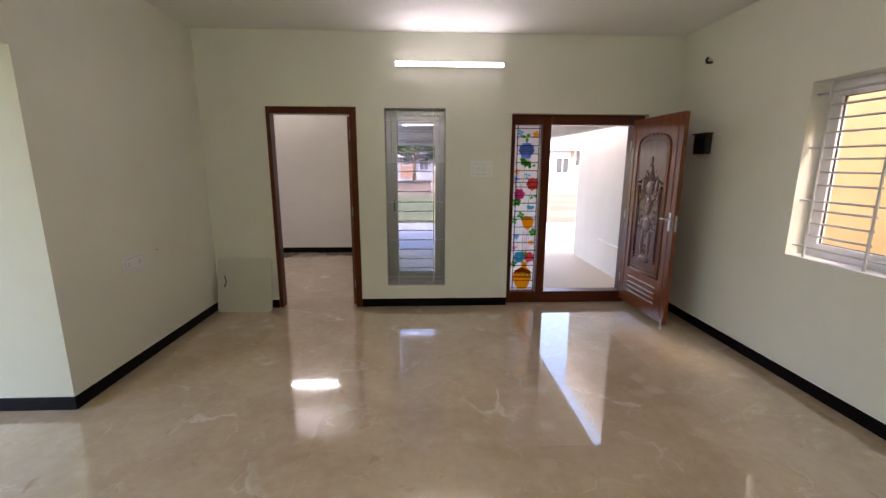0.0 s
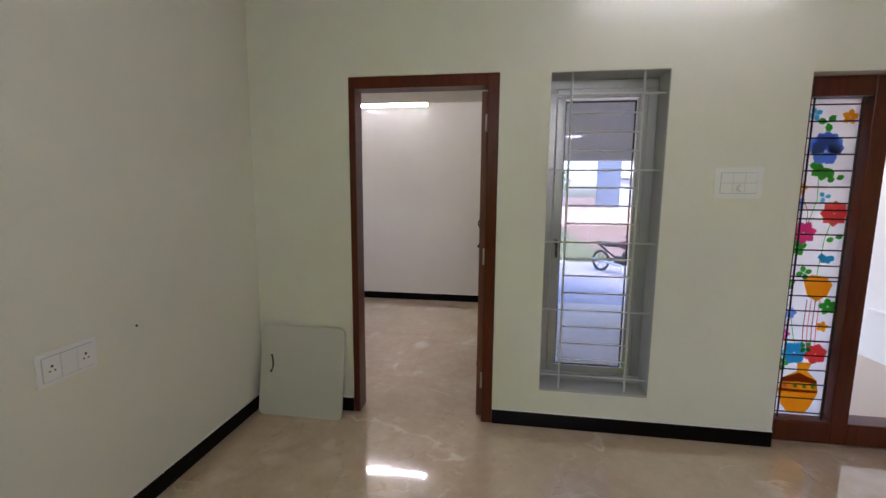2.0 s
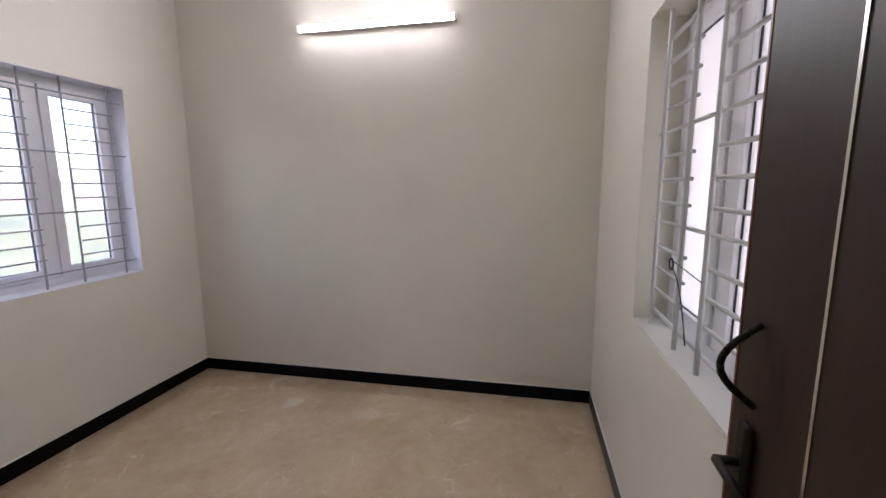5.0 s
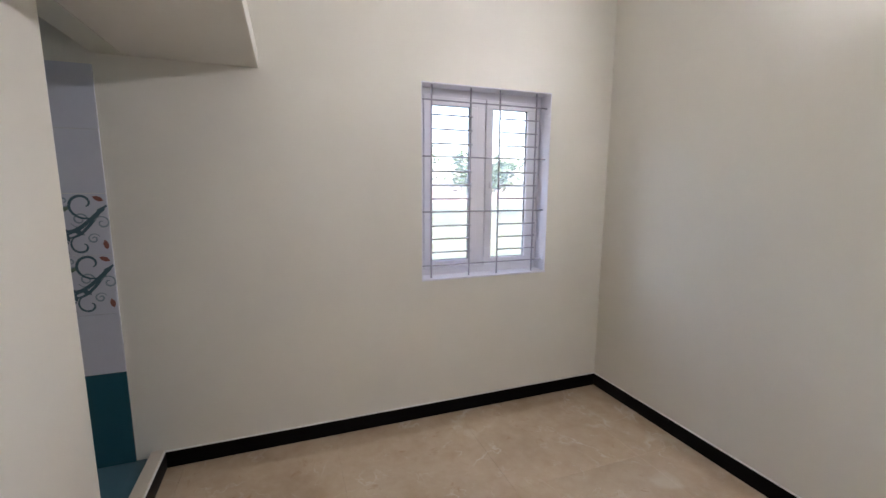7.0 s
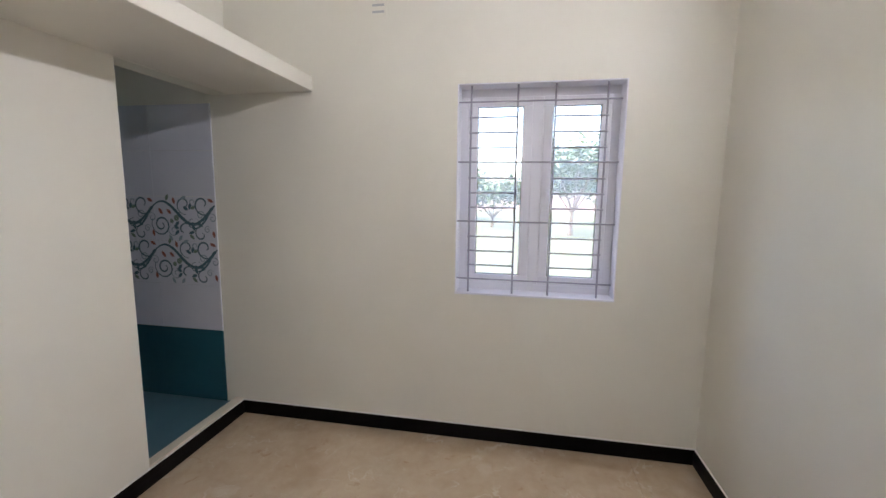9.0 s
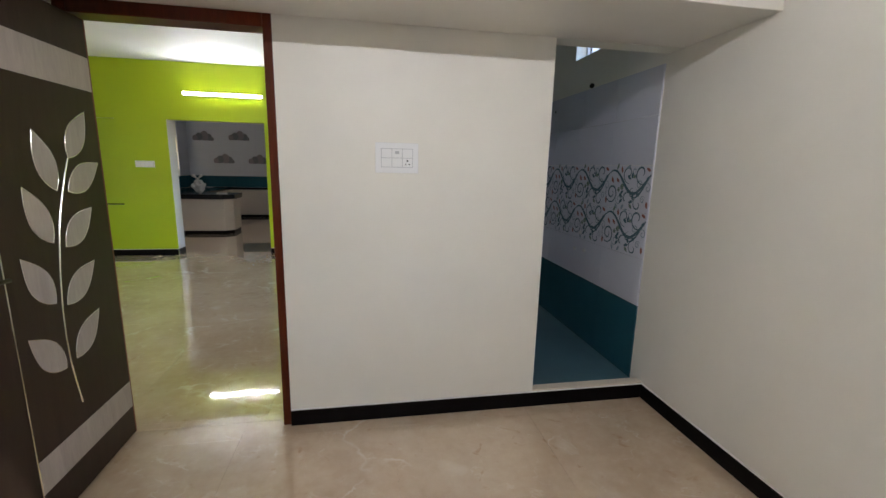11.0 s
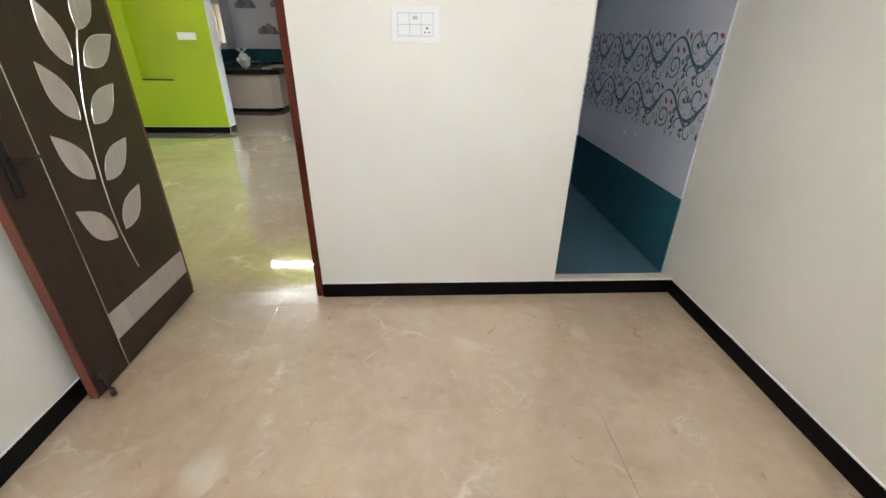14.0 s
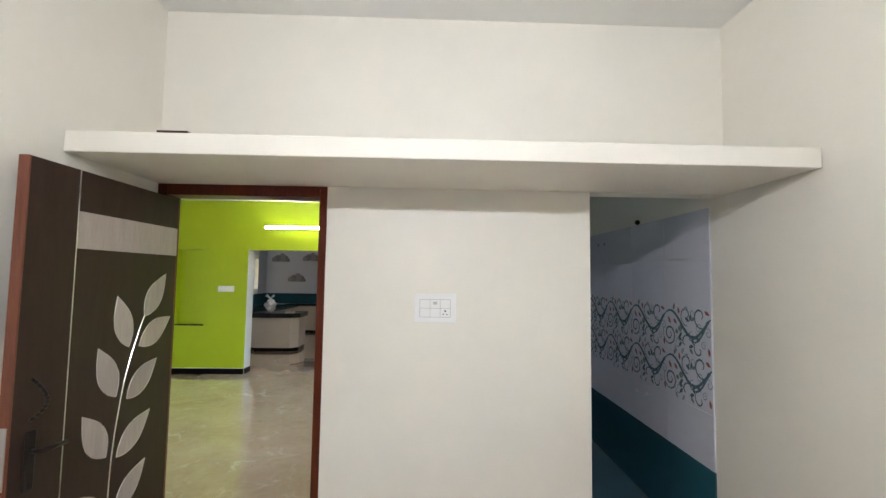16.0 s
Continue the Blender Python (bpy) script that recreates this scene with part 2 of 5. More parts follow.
def boxed(x0, x1, y0, y1, z0, z1, bev=0.0):
    return box(bmesh.new(), min(x0, x1), max(x0, x1), min(y0, y1), max(y0, y1), z0, z1, bev)


def rod(bm, a, b, r, seg=10, r2=None):
    a, b = Vector(a), Vector(b)
    d = b - a
    m = Matrix.Translation((a + b) / 2) @ d.to_track_quat("Z", "Y").to_matrix().to_4x4()
    bmesh.ops.create_cone(bm, cap_ends=True, segments=seg, radius1=r, radius2=r if r2 is None else r2, depth=d.length, matrix=m)
    return bm


def pipe(bm, pts, r, seg=8):
    for a, b in zip(pts, pts[1:]):
        rod(bm, a, b, r, seg)
    return bm


def ball(bm, c, s, sub=2):
    m = Matrix.Translation(c) @ Matrix.Diagonal((*s, 1))
    bmesh.ops.create_icosphere(bm, subdivisions=sub, radius=1.0, matrix=m)
    return bm


def plate(bm, pts, thick, normal):
    """A flat polygon given thickness along normal."""
    n = Vector(normal) * thick
    lo = [bm.verts.new(p) for p in pts]
    hi = [bm.verts.new(Vector(p) + n) for p in pts]
    k = len(pts)
    for f in [list(reversed(lo)), hi] + [[lo[i], lo[(i + 1) % k], hi[(i + 1) % k], hi[i]] for i in range(k)]:
        bm.faces.new(f)
    return bm


def part(name, bm, material, parent=None, label="", smooth=False):
    me = bpy.data.meshes.new(name)
    bmesh.ops.recalc_face_normals(bm, faces=bm.faces)
    bm.to_mesh(me)
    bm.free()
    me.materials.append(material)
    if smooth:
        me.polygons.foreach_set("use_smooth", [True] * len(me.polygons))
    ob = new(name, me)
    if parent is not None:
        ob.parent = parent
    if label:
        ob["label"] = label
    return ob


def thing(name, label, category, group="", kind="", at=None):
    ob = new(name)
    ob.empty_display_size = 0.1
    if at is not None:
        ob.matrix_basis = at
    return tagged(ob, label, category, group, kind)


def structure(name, bm, material, label, category):
    return tagged(part(name, bm, material), label, category, "", "structure")


def holed(axis, a0, a1, c0, c1, z0, z1, holes=()):
    """A wall slab along x (axis 0) or y (axis 1) from a0 to a1, c0 to c1 thick, with holes (a, a, z, z) right through."""
    us = sorted({a0, a1, *[h[0] for h in holes], *[h[1] for h in holes]})
    zs = sorted({z0, z1, *[h[2] for h in holes], *[h[3] for h in holes]})
    us = [u for u in us if a0 <= u <= a1]
    zs = [z for z in zs if z0 <= z <= z1]

    def solid(i, j):
        if not (0 <= i < len(us) - 1 and 0 <= j < len(zs) - 1):
            return False
        u, z = (us[i] + us[i + 1]) / 2, (zs[j] + zs[j + 1]) / 2
        return not any(h[0] < u < h[1] and h[2] < z < h[3] for h in holes)
    bm = bmesh.new()
    seen = {}

    def vert(u, c, z):
        k = (round(u, 5), round(c, 5), round(z, 5))
        if k not in seen:
            seen[k] = bm.verts.new((u, c, z) if axis == 0 else (c, u, z))
        return seen[k]

    def quad(*ps):
        bm.faces.new([vert(*p) for p in ps])
    for i in range(len(us) - 1):
        for j in range(len(zs) - 1):
            if not solid(i, j):
                continue
            u, w, b, t = us[i], us[i + 1], zs[j], zs[j + 1]
            quad((u, c0, b), (w, c0, b), (w, c0, t), (u, c0, t))
            quad((u, c1, b), (w, c1, b), (w, c1, t), (u, c1, t))
            if not solid(i - 1, j):
                quad((u, c0, b), (u, c1, b), (u, c1, t), (u, c0, t))
            if not solid(i + 1, j):
                quad((w, c0, b), (w, c1, b), (w, c1, t), (w, c0, t))
            if not solid(i, j - 1):
                quad((u, c0, b), (w, c0, b), (w, c1, b), (u, c1, b))
            if not solid(i, j + 1):
                quad((u, c0, t), (w, c0, t), (w, c1, t), (u, c1, t))
    return bm


# ---- plan: x east, y north, floor at z = 0 ----
CEIL, HCEIL = 3.05, 2.83
BW, BE, BN, BS = -2.157, 0.885, 2.965, 0.118          # bedroom faces
HW, HE, HS = -0.646, 4.25, -4.65                 # hall faces
DOOR = (0.0, 0.904, -0.1, 2.12)
WIN = (1.188, 1.818, 0.236, 2.112)
MAIN = (2.504, 3.95, -0.1, 2.07)
BATH = (-2.157, -1.41, 0.05, 2.105)
WWIN = (1.572, 2.477, 0.918, 2.122)
EWIN = (1.06, 1.985, 0.918, 2.13)
HWIN = (-2.84, -1.56, 0.905, 2.11)
VENT = (-1.15, -0.60, 2.325, 2.78)
KWIN = (-9.55, -8.75, 1.2, 2.03)
KOPEN = (1.10, 2.455, -0.1, 2.022)

wm = structure("wall_middle", holed(0, BW, 1.115, 0.0, BS, -0.1, CEIL + 0.02, (DOOR, BATH)), M_WALL, "cream painted partition wall with a doorway", "wall")
structure("wall_porch", holed(0, 1.1152, 4.48, 0.0, 0.23, -0.1, CEIL + 0.02, (WIN, MAIN)), M_WALL, "cream painted wall with a tall window and main door", "wall")
wm.data.materials.append(M_WALL_IN)
for p in wm.data.polygons:
    if p.normal.y > 0.9:
        p.material_index = 1
structure("wall_bedroom_west", holed(1, -1.93, BN + 0.23, -2.40, BW, -0.1, CEIL + 0.02, (WWIN, VENT)), M_WALL_IN, "off-white painted bedroom wall with a grilled window", "wall")
structure("wall_bedroom_north", holed(0, BW, BE, BN, BN + 0.23, -0.1, CEIL + 0.02), M_WALL_IN, "off-white painted bedroom wall under a tube light", "wall")
structure("wall_bedroom_east", holed(1, BS, BN + 0.23, BE, 1.115, -0.1, CEIL + 0.02, (EWIN,)), M_WALL_IN, "off-white painted bedroom wall with a grilled window", "wall")
structure("wall_hall_west", holed(1, -1.93, 0.0, -0.77, HW, -0.1, CEIL + 0.02), M_WALL, "cream painted hall wall with a low socket", "wall")
structure("wall_bath_south", holed(0, BW, -0.77, -1.93, -1.85, -0.1, CEIL + 0.02), M_WALL, "cream painted wall end beside the hall", "wall")
structure("wall_hall_far_west", holed(1, HS, -1.93, -2.6, -2.44, -0.1, CEIL + 0.02, ((-4.9, -2.2, 0.1, 2.4),)), M_WALL, "plain cream wall of the hall recess", "wall")
structure("wall_hall_east", holed(1, -10.10, 0.0, HE, 4.48, -0.1, CEIL + 0.02, (HWIN, KWIN)), M_WALL, "pale painted hall wall with a grilled window", "wall")
structure("lintel_hall_west", boxed(-0.77, HW, HS, -1.9305, 2.18, CEIL + 0.02), M_WALL, "cream lintel beam over the hall recess", "beam")
# lime wall: front skin with niche, white core
lime = structure("wall_lime", holed(0, -2.6, HE, HS - 0.10, HS, -0.1, CEIL + 0.02, (KOPEN, (3.13, 3.60, 0.77, 2.015))), M_LIME, "bright lime green wall with a niche and kitchen opening", "wall")
structure("wall_kitchen_north", holed(0, -2.6, HE, HS - 0.23, HS - 0.104, -0.1, CEIL + 0.02, (KOPEN,)), M_WHITE, "white back of the green wall", "wall")
part("niche_back", boxed(3.11, 3.62, HS - 0.103, HS - 0.1005, 0.75, 2.035), M_LIME, lime)
part("niche_shelf", boxed(3.132, 3.598, HS - 0.098, HS - 0.012, 0.772, 0.787), M_GRANITE, lime, "dark stone slab in the niche bottom")
part("jamb_lining", boxed(2.447, 2.454, HS - 0.229, HS - 0.004, 0.0, 2.021), M_WHITE, lime, "white painted opening side")
structure("wall_kitchen_south", holed(0, -0.5, HE, -10.33, -10.10, -0.1, CEIL + 0.02), M_KTILE, "pale tiled kitchen wall", "wall")
structure("wall_kitchen_west", holed(1, -10.10, HS - 0.23, -0.73, -0.5, -0.1, CEIL + 0.02), M_WHITE, "plain white kitchen wall", "wall")

structure("ceiling_bedroom", boxed(-2.40, 1.115, 0.002, BN + 0.23, CEIL, CEIL + 0.14), M_CEIL, "flat white painted bedroom ceiling", "ceiling")
structure("ceiling_bath", boxed(-2.40, -0.765, -1.93, 0.0015, CEIL - 0.05, CEIL + 0.14), M_CEIL, "flat white painted bathroom ceiling", "ceiling")
structure("ceiling_hall", boxed(-2.6, 4.48, -10.4, -1.931, HCEIL, CEIL + 0.14), M_CEIL, "flat white painted hall ceiling", "ceiling")
structure("ceiling_hall_north", boxed(-0.764, 4.48, -1.9308, 0.0015, HCEIL, CEIL + 0.14), M_CEIL, "flat white painted hall ceiling", "ceiling")
structure("floor", boxed(-2.6, 4.48, -10.4, BN + 0.23, -0.3, -0.012), M_GROUT, "glossy beige marble tile floor", "floor")

# bedroom loft slab
loft = structure("loft_slab", boxed(BW + 0.003, BE - 0.003, BS + 0.002, 0.695, 2.106, 2.19, 0.004), M_WALL_IN, "off-white plastered storage loft slab over the door", "loft")
tagged(part("wood_scrap", boxed(0.42, 0.54, 0.59, 0.68, 2.1905, 2.203), M_LEAF), "dark wood scrap lying on the loft slab", "wood scrap")



# ---- skirting ----
def skirting(runs, name, label):
    holder = thing(name, label, "skirting", "", "structure")
    for (x0, y0, x1, y1) in runs:
        part("skirting_run", boxed(x0, x1, y0, y1, 0.0, 0.092, 0.002), M_BASE, holder)
        # thin putty line along the top edge
        part("putty_line", boxed(x0 + 0.001, x1 - 0.001, y0 + 0.001, y1 - 0.001, 0.092, 0.097), M_WHITE, holder)
    return holder


S = 0.011
skirting(((HW, -S, 0.0, -0.0005), (0.904, -S, 2.504, -0.0005), (3.95, -S, HE, -0.0005), (HW + 0.0005, -1.93, HW + S, -S), (HE - S, HS, HE - 0.0005, -S),
          (-2.44, -1.93 - S, HW + S, -1.9305)), "baseboard_hall", "glossy black tile skirting round the hall")
skirting(((2.455, HS + 0.0005, HE - S, HS + S), (-2.44, HS + 0.0005, 1.10, HS + S)), "baseboard_lime", "black skirting under the green wall")
skirting(((2.4435, HS - 0.229, 2.4465, HS + 0.008),), "baseboard_opening", "short black skirting in the kitchen opening")
skirting(((BW + S, BS + 0.0005, 0.0, BS + S), (BW + 0.0005, BS, BW + S, BN - S), (BW, BN - S, BE, BN - 0.0005), (BE - S, BS + S, BE - 0.0005, BN - S)),
         "baseboard_bedroom", "glossy black tile skirting round the bedroom")

# ---- bathroom ----
structure("bath_floor", holed(0, BW, BATH[1], -0.002, 0.06, -0.011, 0.07), M_TEALF, "matt teal floor tiles at the bathroom door", "floor")
structure("bath_floor_inner", boxed(BW, -0.77, -1.85, -0.0025, -0.011, 0.07), M_TEALF, "matt teal floor tiles of the bathroom", "floor")
structure("bath_threshold", boxed(BW + 0.002, BATH[1] - 0.002, 0.061, BS + 0.004, 0.05, 0.106, 0.003), M_CABINET, "cream stone threshold of the bathroom", "threshold")
wt = thing("bath_tiling", "white and teal wall tiles with scroll borders", "wall tiles", "", "structure")


def tile_rows(axis, u0, u1, face, side, mats, holder):
    """Wall tiles on a face: side is the way they stand proud. Rows: teal, white, scroll, scroll, white."""
    rows = ((0.07, 0.572, mats[0]), (0.572, 0.88, mats[1]), (0.88, 1.175, mats[1]), (1.175, 1.47, mats[1]), (1.47, 1.765, mats[1]), (1.765, 2.055, mats[1]))
    n = max(1, round((u1 - u0) / 0.45))
    w = (u1 - u0) / n
    for z0, z1, m in rows:
        for i in range(n):
            a, b = u0 + i * w + 0.0012, u0 + (i + 1) * w - 0.0012
            lo, hi = sorted((face, face + side * 0.009))
            bm = boxed(a, b, lo, hi, z0 + 0.001, z1 - 0.001) if axis == 0 else boxed(lo, hi, a, b, z0 + 0.001, z1 - 0.001)
            part("wall_tile", bm, m, holder)


tile_rows(1, -1.85, -0.005, BW + 0.0005, 1, (M_TEALT, M_WTILE), wt)
tile_rows(0, BW + 0.01, -0.78, -1.85 + 0.0005, 1, (M_TEALT, M_WTILE), wt)


def scroll(bm_map, w, h):
    """One length of the printed vine: an S stem with curls, leaves and buds, in tile coordinates u, v."""
    def strip(key, pts, wid):
        n = len(pts)
        for i in range(n - 1):
            (a, b), (c, d) = pts[i], pts[i + 1]
            L = math.hypot(c - a, d - b) or 1
            w0 = wid * (0.35 + 0.65 * math.sin(math.pi * i / n))
            w1 = wid * (0.35 + 0.65 * math.sin(math.pi * (i + 1) / n))
            px, py = -(d - b) / L, (c - a) / L
            bm_map[key].append([(a + px * w0, b + py * w0), (a - px * w0, b - py * w0), (c - px * w1, d - py * w1), (c + px * w1, d + py * w1)])

    def curl(key, cx, cy, r, start, turns, wid):
        pts = []
        for i in range(20):
            f = i / 19
            ang = start + turns * 2 * math.pi * f
            rr = r * (1 - 0.82 * f)
            pts.append((cx + rr * math.cos(ang), cy + rr * math.sin(ang)))
        strip(key, pts, wid)

    def leaf(key, x, y, ang, ln):
        c, s = math.cos(ang), math.sin(ang)
        pts = [(0, 0), (0.35, 0.22), (0.7, 0.2), (1, 0), (0.7, -0.2), (0.35, -0.22)]
        bm_map[key].append([(x + ln * (p * c - q * s), y + ln * (p * s + q * c)) for p, q in pts])
    stem = [(w * f, h * (0.61 + 0.26 * math.cos(2 * math.pi * (f - 0.13)))) for f in [i / 28 for i in range(29)]]
    strip("t", stem, 0.011)
    strip("t", [(x + 0.05 * w * (1 - i / 12), y - 0.10 * h * (1 - i / 12)) for i, (x, y) in enumerate(stem[16:28])], 0.007)
    for k, cx, cy, r0, st, tu, wd in (("t", 0.10, 0.33, 0.27, 2.6, 1.75, 6), ("t", 0.50, 0.80, 0.23, -1.4, -1.0, 5.5), ("t", 0.80, 0.81, 0.28, -0.2, -1.1, 6), ("p", 0.76, 0.56, 0.14, 3.6, 1.6, 4),
                                      ("t", 0.76, 0.13, 0.19, 1.6, 0.9, 5), ("p", 0.86, 0.24, 0.09, 0.4, 1.4, 4), ("t", 0.48, 0.20, 0.20, 0.9, 0.5, 6), ("g", 0.36, 0.49, 0.07, 0.0, 1.8, 7), ("g", 0.28, 0.42, 0.05, 1.0, 1.8, 6),
                                      ("p", 0.30, 0.20, 0.15, 2.0, 1.4, 4), ("p", 0.64, 0.86, 0.11, 0.5, -1.3, 4), ("t", 0.62, 0.36, 0.12, 1.4, 1.2, 4), ("p", 0.95, 0.50, 0.12, 3.0, -1.3, 4)):
        curl(k, cx * w, cy * h, r0 * h, st, tu, wd * 0.001)
    for x, y, a, k in ((0.34, 0.80, 1.8, "r"), (0.13, 0.58, 2.2, "r"), (0.28, 0.58, 2.4, "r"), (0.98, 0.86, 2.7, "r"), (0.07, 0.70, -0.9, "r"), (0.95, 0.22, -1.4, "r"),
                       (0.58, 0.68, 1.3, "t"), (0.57, 0.67, 2.6, "t"), (0.60, 0.70, 0.5, "g"), (0.40, 0.24, 2.6, "t"), (0.40, 0.22, 3.9, "t"), (0.55, 0.14, 0.3, "t"), (0.56, 0.12, -0.7, "g"), (0.44, 0.10, -2.2, "p"),
                       (0.20, 0.88, 1.2, "g"), (0.44, 0.92, 0.4, "p"), (0.70, 0.40, -0.6, "t"), (0.33, 0.30, 0.8, "t"), (0.22, 0.10, -1.0, "p"), (0.90, 0.66, 0.6, "t"), (0.66, 0.20, 2.0, "t")):
        leaf(k, x * w, y * h, a, 0.17 * h)


def print_scrolls(axis, u0, u1, face, side, holder, n):
    w = (u1 - u0) / n
    for band, z0 in enumerate((0.895, 1.185)):
        for i in range(n):
            polys = {"t": [], "g": [], "r": [], "p": []}
            scroll(polys, w * 1.0, 0.29)
            for key, m in (("t", M_VINE), ("g", M_VINEG), ("r", M_VINER), ("p", M_VINEL)):
                bm = bmesh.new()
                for k, poly in enumerate(polys[key]):
                    off = face + side * (0.0005 + 0.00001 * k)
                    pts = [((u0 + i * w + p), z0 + q) for p, q in poly]
                    vs = [bm.verts.new((u, off, z) if axis == 0 else (off, u, z)) for u, z in pts]
                    bm.faces.new(vs)
                part("scroll_print", bm, m, holder)


print_scrolls(1, -1.84, -0.008, BW + 0.0102, 1, wt, 4)
print_scrolls(0, BW + 0.02, -0.80, -1.85 + 0.0102, 1, wt, 3)
for (y, z) in ((-0.80, 0.933), (-0.88, 0.786), (-0.72, 0.80)):
    bm = rod(bmesh.new(), (BW + 0.009, y, z), (BW + 0.022, y, z), 0.014, 12)
    tagged(part("pipe_stub", bm, M_STEEL), "capped steel pipe stub in the tiled wall", "pipe stub", "pipe stubs")
for (y, z) in ((-1.58, 1.95), (-1.446, 1.95)):
    tagged(part("drilled_plug", rod(bmesh.new(), (BW + 0.009, y, z), (BW + 0.014, y, z), 0.010, 10), M_BLACK), "dark plugged hole in the bathroom tiles", "wall plug", "wall plugs")
tagged(part("cable_end", ball(bmesh.new(), (BW + 0.02, -0.81, 2.07), (0.02, 0.018, 0.02)), M_BLACK, smooth=True), "dark cable end above the bathroom tiles", "cable")


# ---- windows ----
def bars(holder, axis, face, us, u0, u1, zs_long, zs_short, z0, z1, r=0.0055, material=None):
    """Security grille: uprights at us, long bars across the whole opening, short bars between pairs of uprights."""
    mt = material or M_GRILLE

    def pt(u, z, d=0.0):
        return (u, face + d, z) if axis == 0 else (face + d, u, z)
    for u in us:
        part("grille_upright", rod(bmesh.new(), pt(u, z0), pt(u, z1), r * 1.2, 8), mt, holder)
    for z in zs_long:
        part("grille_bar", rod(bmesh.new(), pt(u0, z, 0.011), pt(u1, z, 0.011), r, 8), mt, holder)
    for a, b in zip(us[::2], us[1::2]):
        for z in zs_short:
            part("grille_bar", rod(bmesh.new(), pt(a - 0.008, z, 0.011), pt(b + 0.008, z, 0.011), r, 8), mt, holder)


def sash(holder, axis, u0, u1, z0, z1, c, w, d, material, name="window_frame"):
    """A rectangular frame of profile w wide, d deep, with its pane and dark gasket."""
    def bx(a, b, lo, hi, e=0.0):
        if axis == 0:
            return boxed(a, b, c - d / 2 + e, c + d / 2 - e, lo, hi, 0.004)
        return boxed(c - d / 2 + e, c + d / 2 - e, a, b, lo, hi, 0.004)
    fr = part(name, bx(u0, u1, z0, z0 + w), material, holder)
    part(name, bx(u0, u1, z1 - w, z1), material, holder)
    part(name, bx(u0, u0 + w, z0 + w, z1 - w), material, holder)
    part(name, bx(u1 - w, u1, z0 + w, z1 - w), material, holder)
    return fr


def pane(holder, axis, u0, u1, z0, z1, c, material=None):
    bm = boxed(u0, u1, c - 0.002, c + 0.002, z0, z1) if axis == 0 else boxed(c - 0.002, c + 0.002, u0, u1, z0, z1)
    p = part("pane", bm, material or M_GLASS, holder)
    p.visible_shadow = False
    g = 0.006
    for a, b, lo, hi in ((u0 - 0.002, u1 + 0.002, z0 - 0.002, z0 + g), (u0 - 0.002, u1 + 0.002, z1 - g, z1 + 0.002), (u0 - 0.002, u0 + g, z0, z1), (u1 - g, u1 + 0.002, z0, z1)):
        bm = boxed(a, b, c - 0.006, c + 0.006, lo, hi) if axis == 0 else boxed(c - 0.006, c + 0.006, a, b, lo, hi)
        part("gasket", bm, M_GASKET, holder)
    return p


def thirds(a, b, n, k=3):
    """Short bar heights: k between each pair of n + 1 long bars."""
    out = []
    st = (b - a) / n
    for i in range(n):
        out += [a + st * i + st * (j + 1) / (k + 1) for j in range(k)]
    return out


# tall hall window
w1 = thing("window_1", "tall narrow grey aluminium window behind a steel grille", "window", "", "structure")
sash(w1, 0, WIN[0] + 0.001, WIN[1] - 0.001, WIN[2] + 0.001, WIN[3] - 0.001, 0.20, 0.055, 0.055, M_ALU, "outer_frame")
sash(w1, 0, 1.246, 1.760, 0.296, 2.052, 0.185, 0.05, 0.035, M_ALU, "sash_frame")
pane(w1, 0, 1.296, 1.700, 0.346, 1.985, 0.185, M_TINTED)
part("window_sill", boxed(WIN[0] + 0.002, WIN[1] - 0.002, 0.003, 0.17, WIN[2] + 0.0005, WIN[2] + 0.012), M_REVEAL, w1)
bars(w1, 0, 0.035, (1.308, 1.694), WIN[0] + 0.001, WIN[1] - 0.001, (1.997, 1.574, 1.154, 0.741, 0.325), thirds(0.325, 1.997, 4), WIN[2], WIN[3])
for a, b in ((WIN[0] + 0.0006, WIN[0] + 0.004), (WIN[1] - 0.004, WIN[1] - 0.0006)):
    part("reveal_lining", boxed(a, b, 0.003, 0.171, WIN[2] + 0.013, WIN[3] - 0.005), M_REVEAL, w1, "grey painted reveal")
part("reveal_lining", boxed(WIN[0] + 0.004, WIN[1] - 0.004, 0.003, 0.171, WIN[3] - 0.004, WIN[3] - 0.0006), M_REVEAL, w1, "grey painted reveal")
part("window_catch", box(boxed(1.262, 1.278, 0.125, 0.165, 1.12, 1.16, 0.003), 1.264, 1.276, 0.105, 0.127, 1.05, 1.16, 0.003), M_BLACK, w1, "black lever catch")

# bedroom west window, two casements
w2 = thing("window_2", "white two-casement window behind a steel grille", "window", "", "structure")
XF = BW - 0.155
sash(w2, 1, WWIN[0] + 0.001, WWIN[1] - 0.001, WWIN[2] + 0.001, WWIN[3] - 0.001, XF, 0.05, 0.06, M_UPVC, "outer_frame")
mid = (WWIN[0] + WWIN[1]) / 2
part("mullion", boxed(XF - 0.03, XF + 0.03, mid - 0.03, mid + 0.03, WWIN[2] + 0.052, WWIN[3] - 0.052, 0.004), M_UPVC, w2)
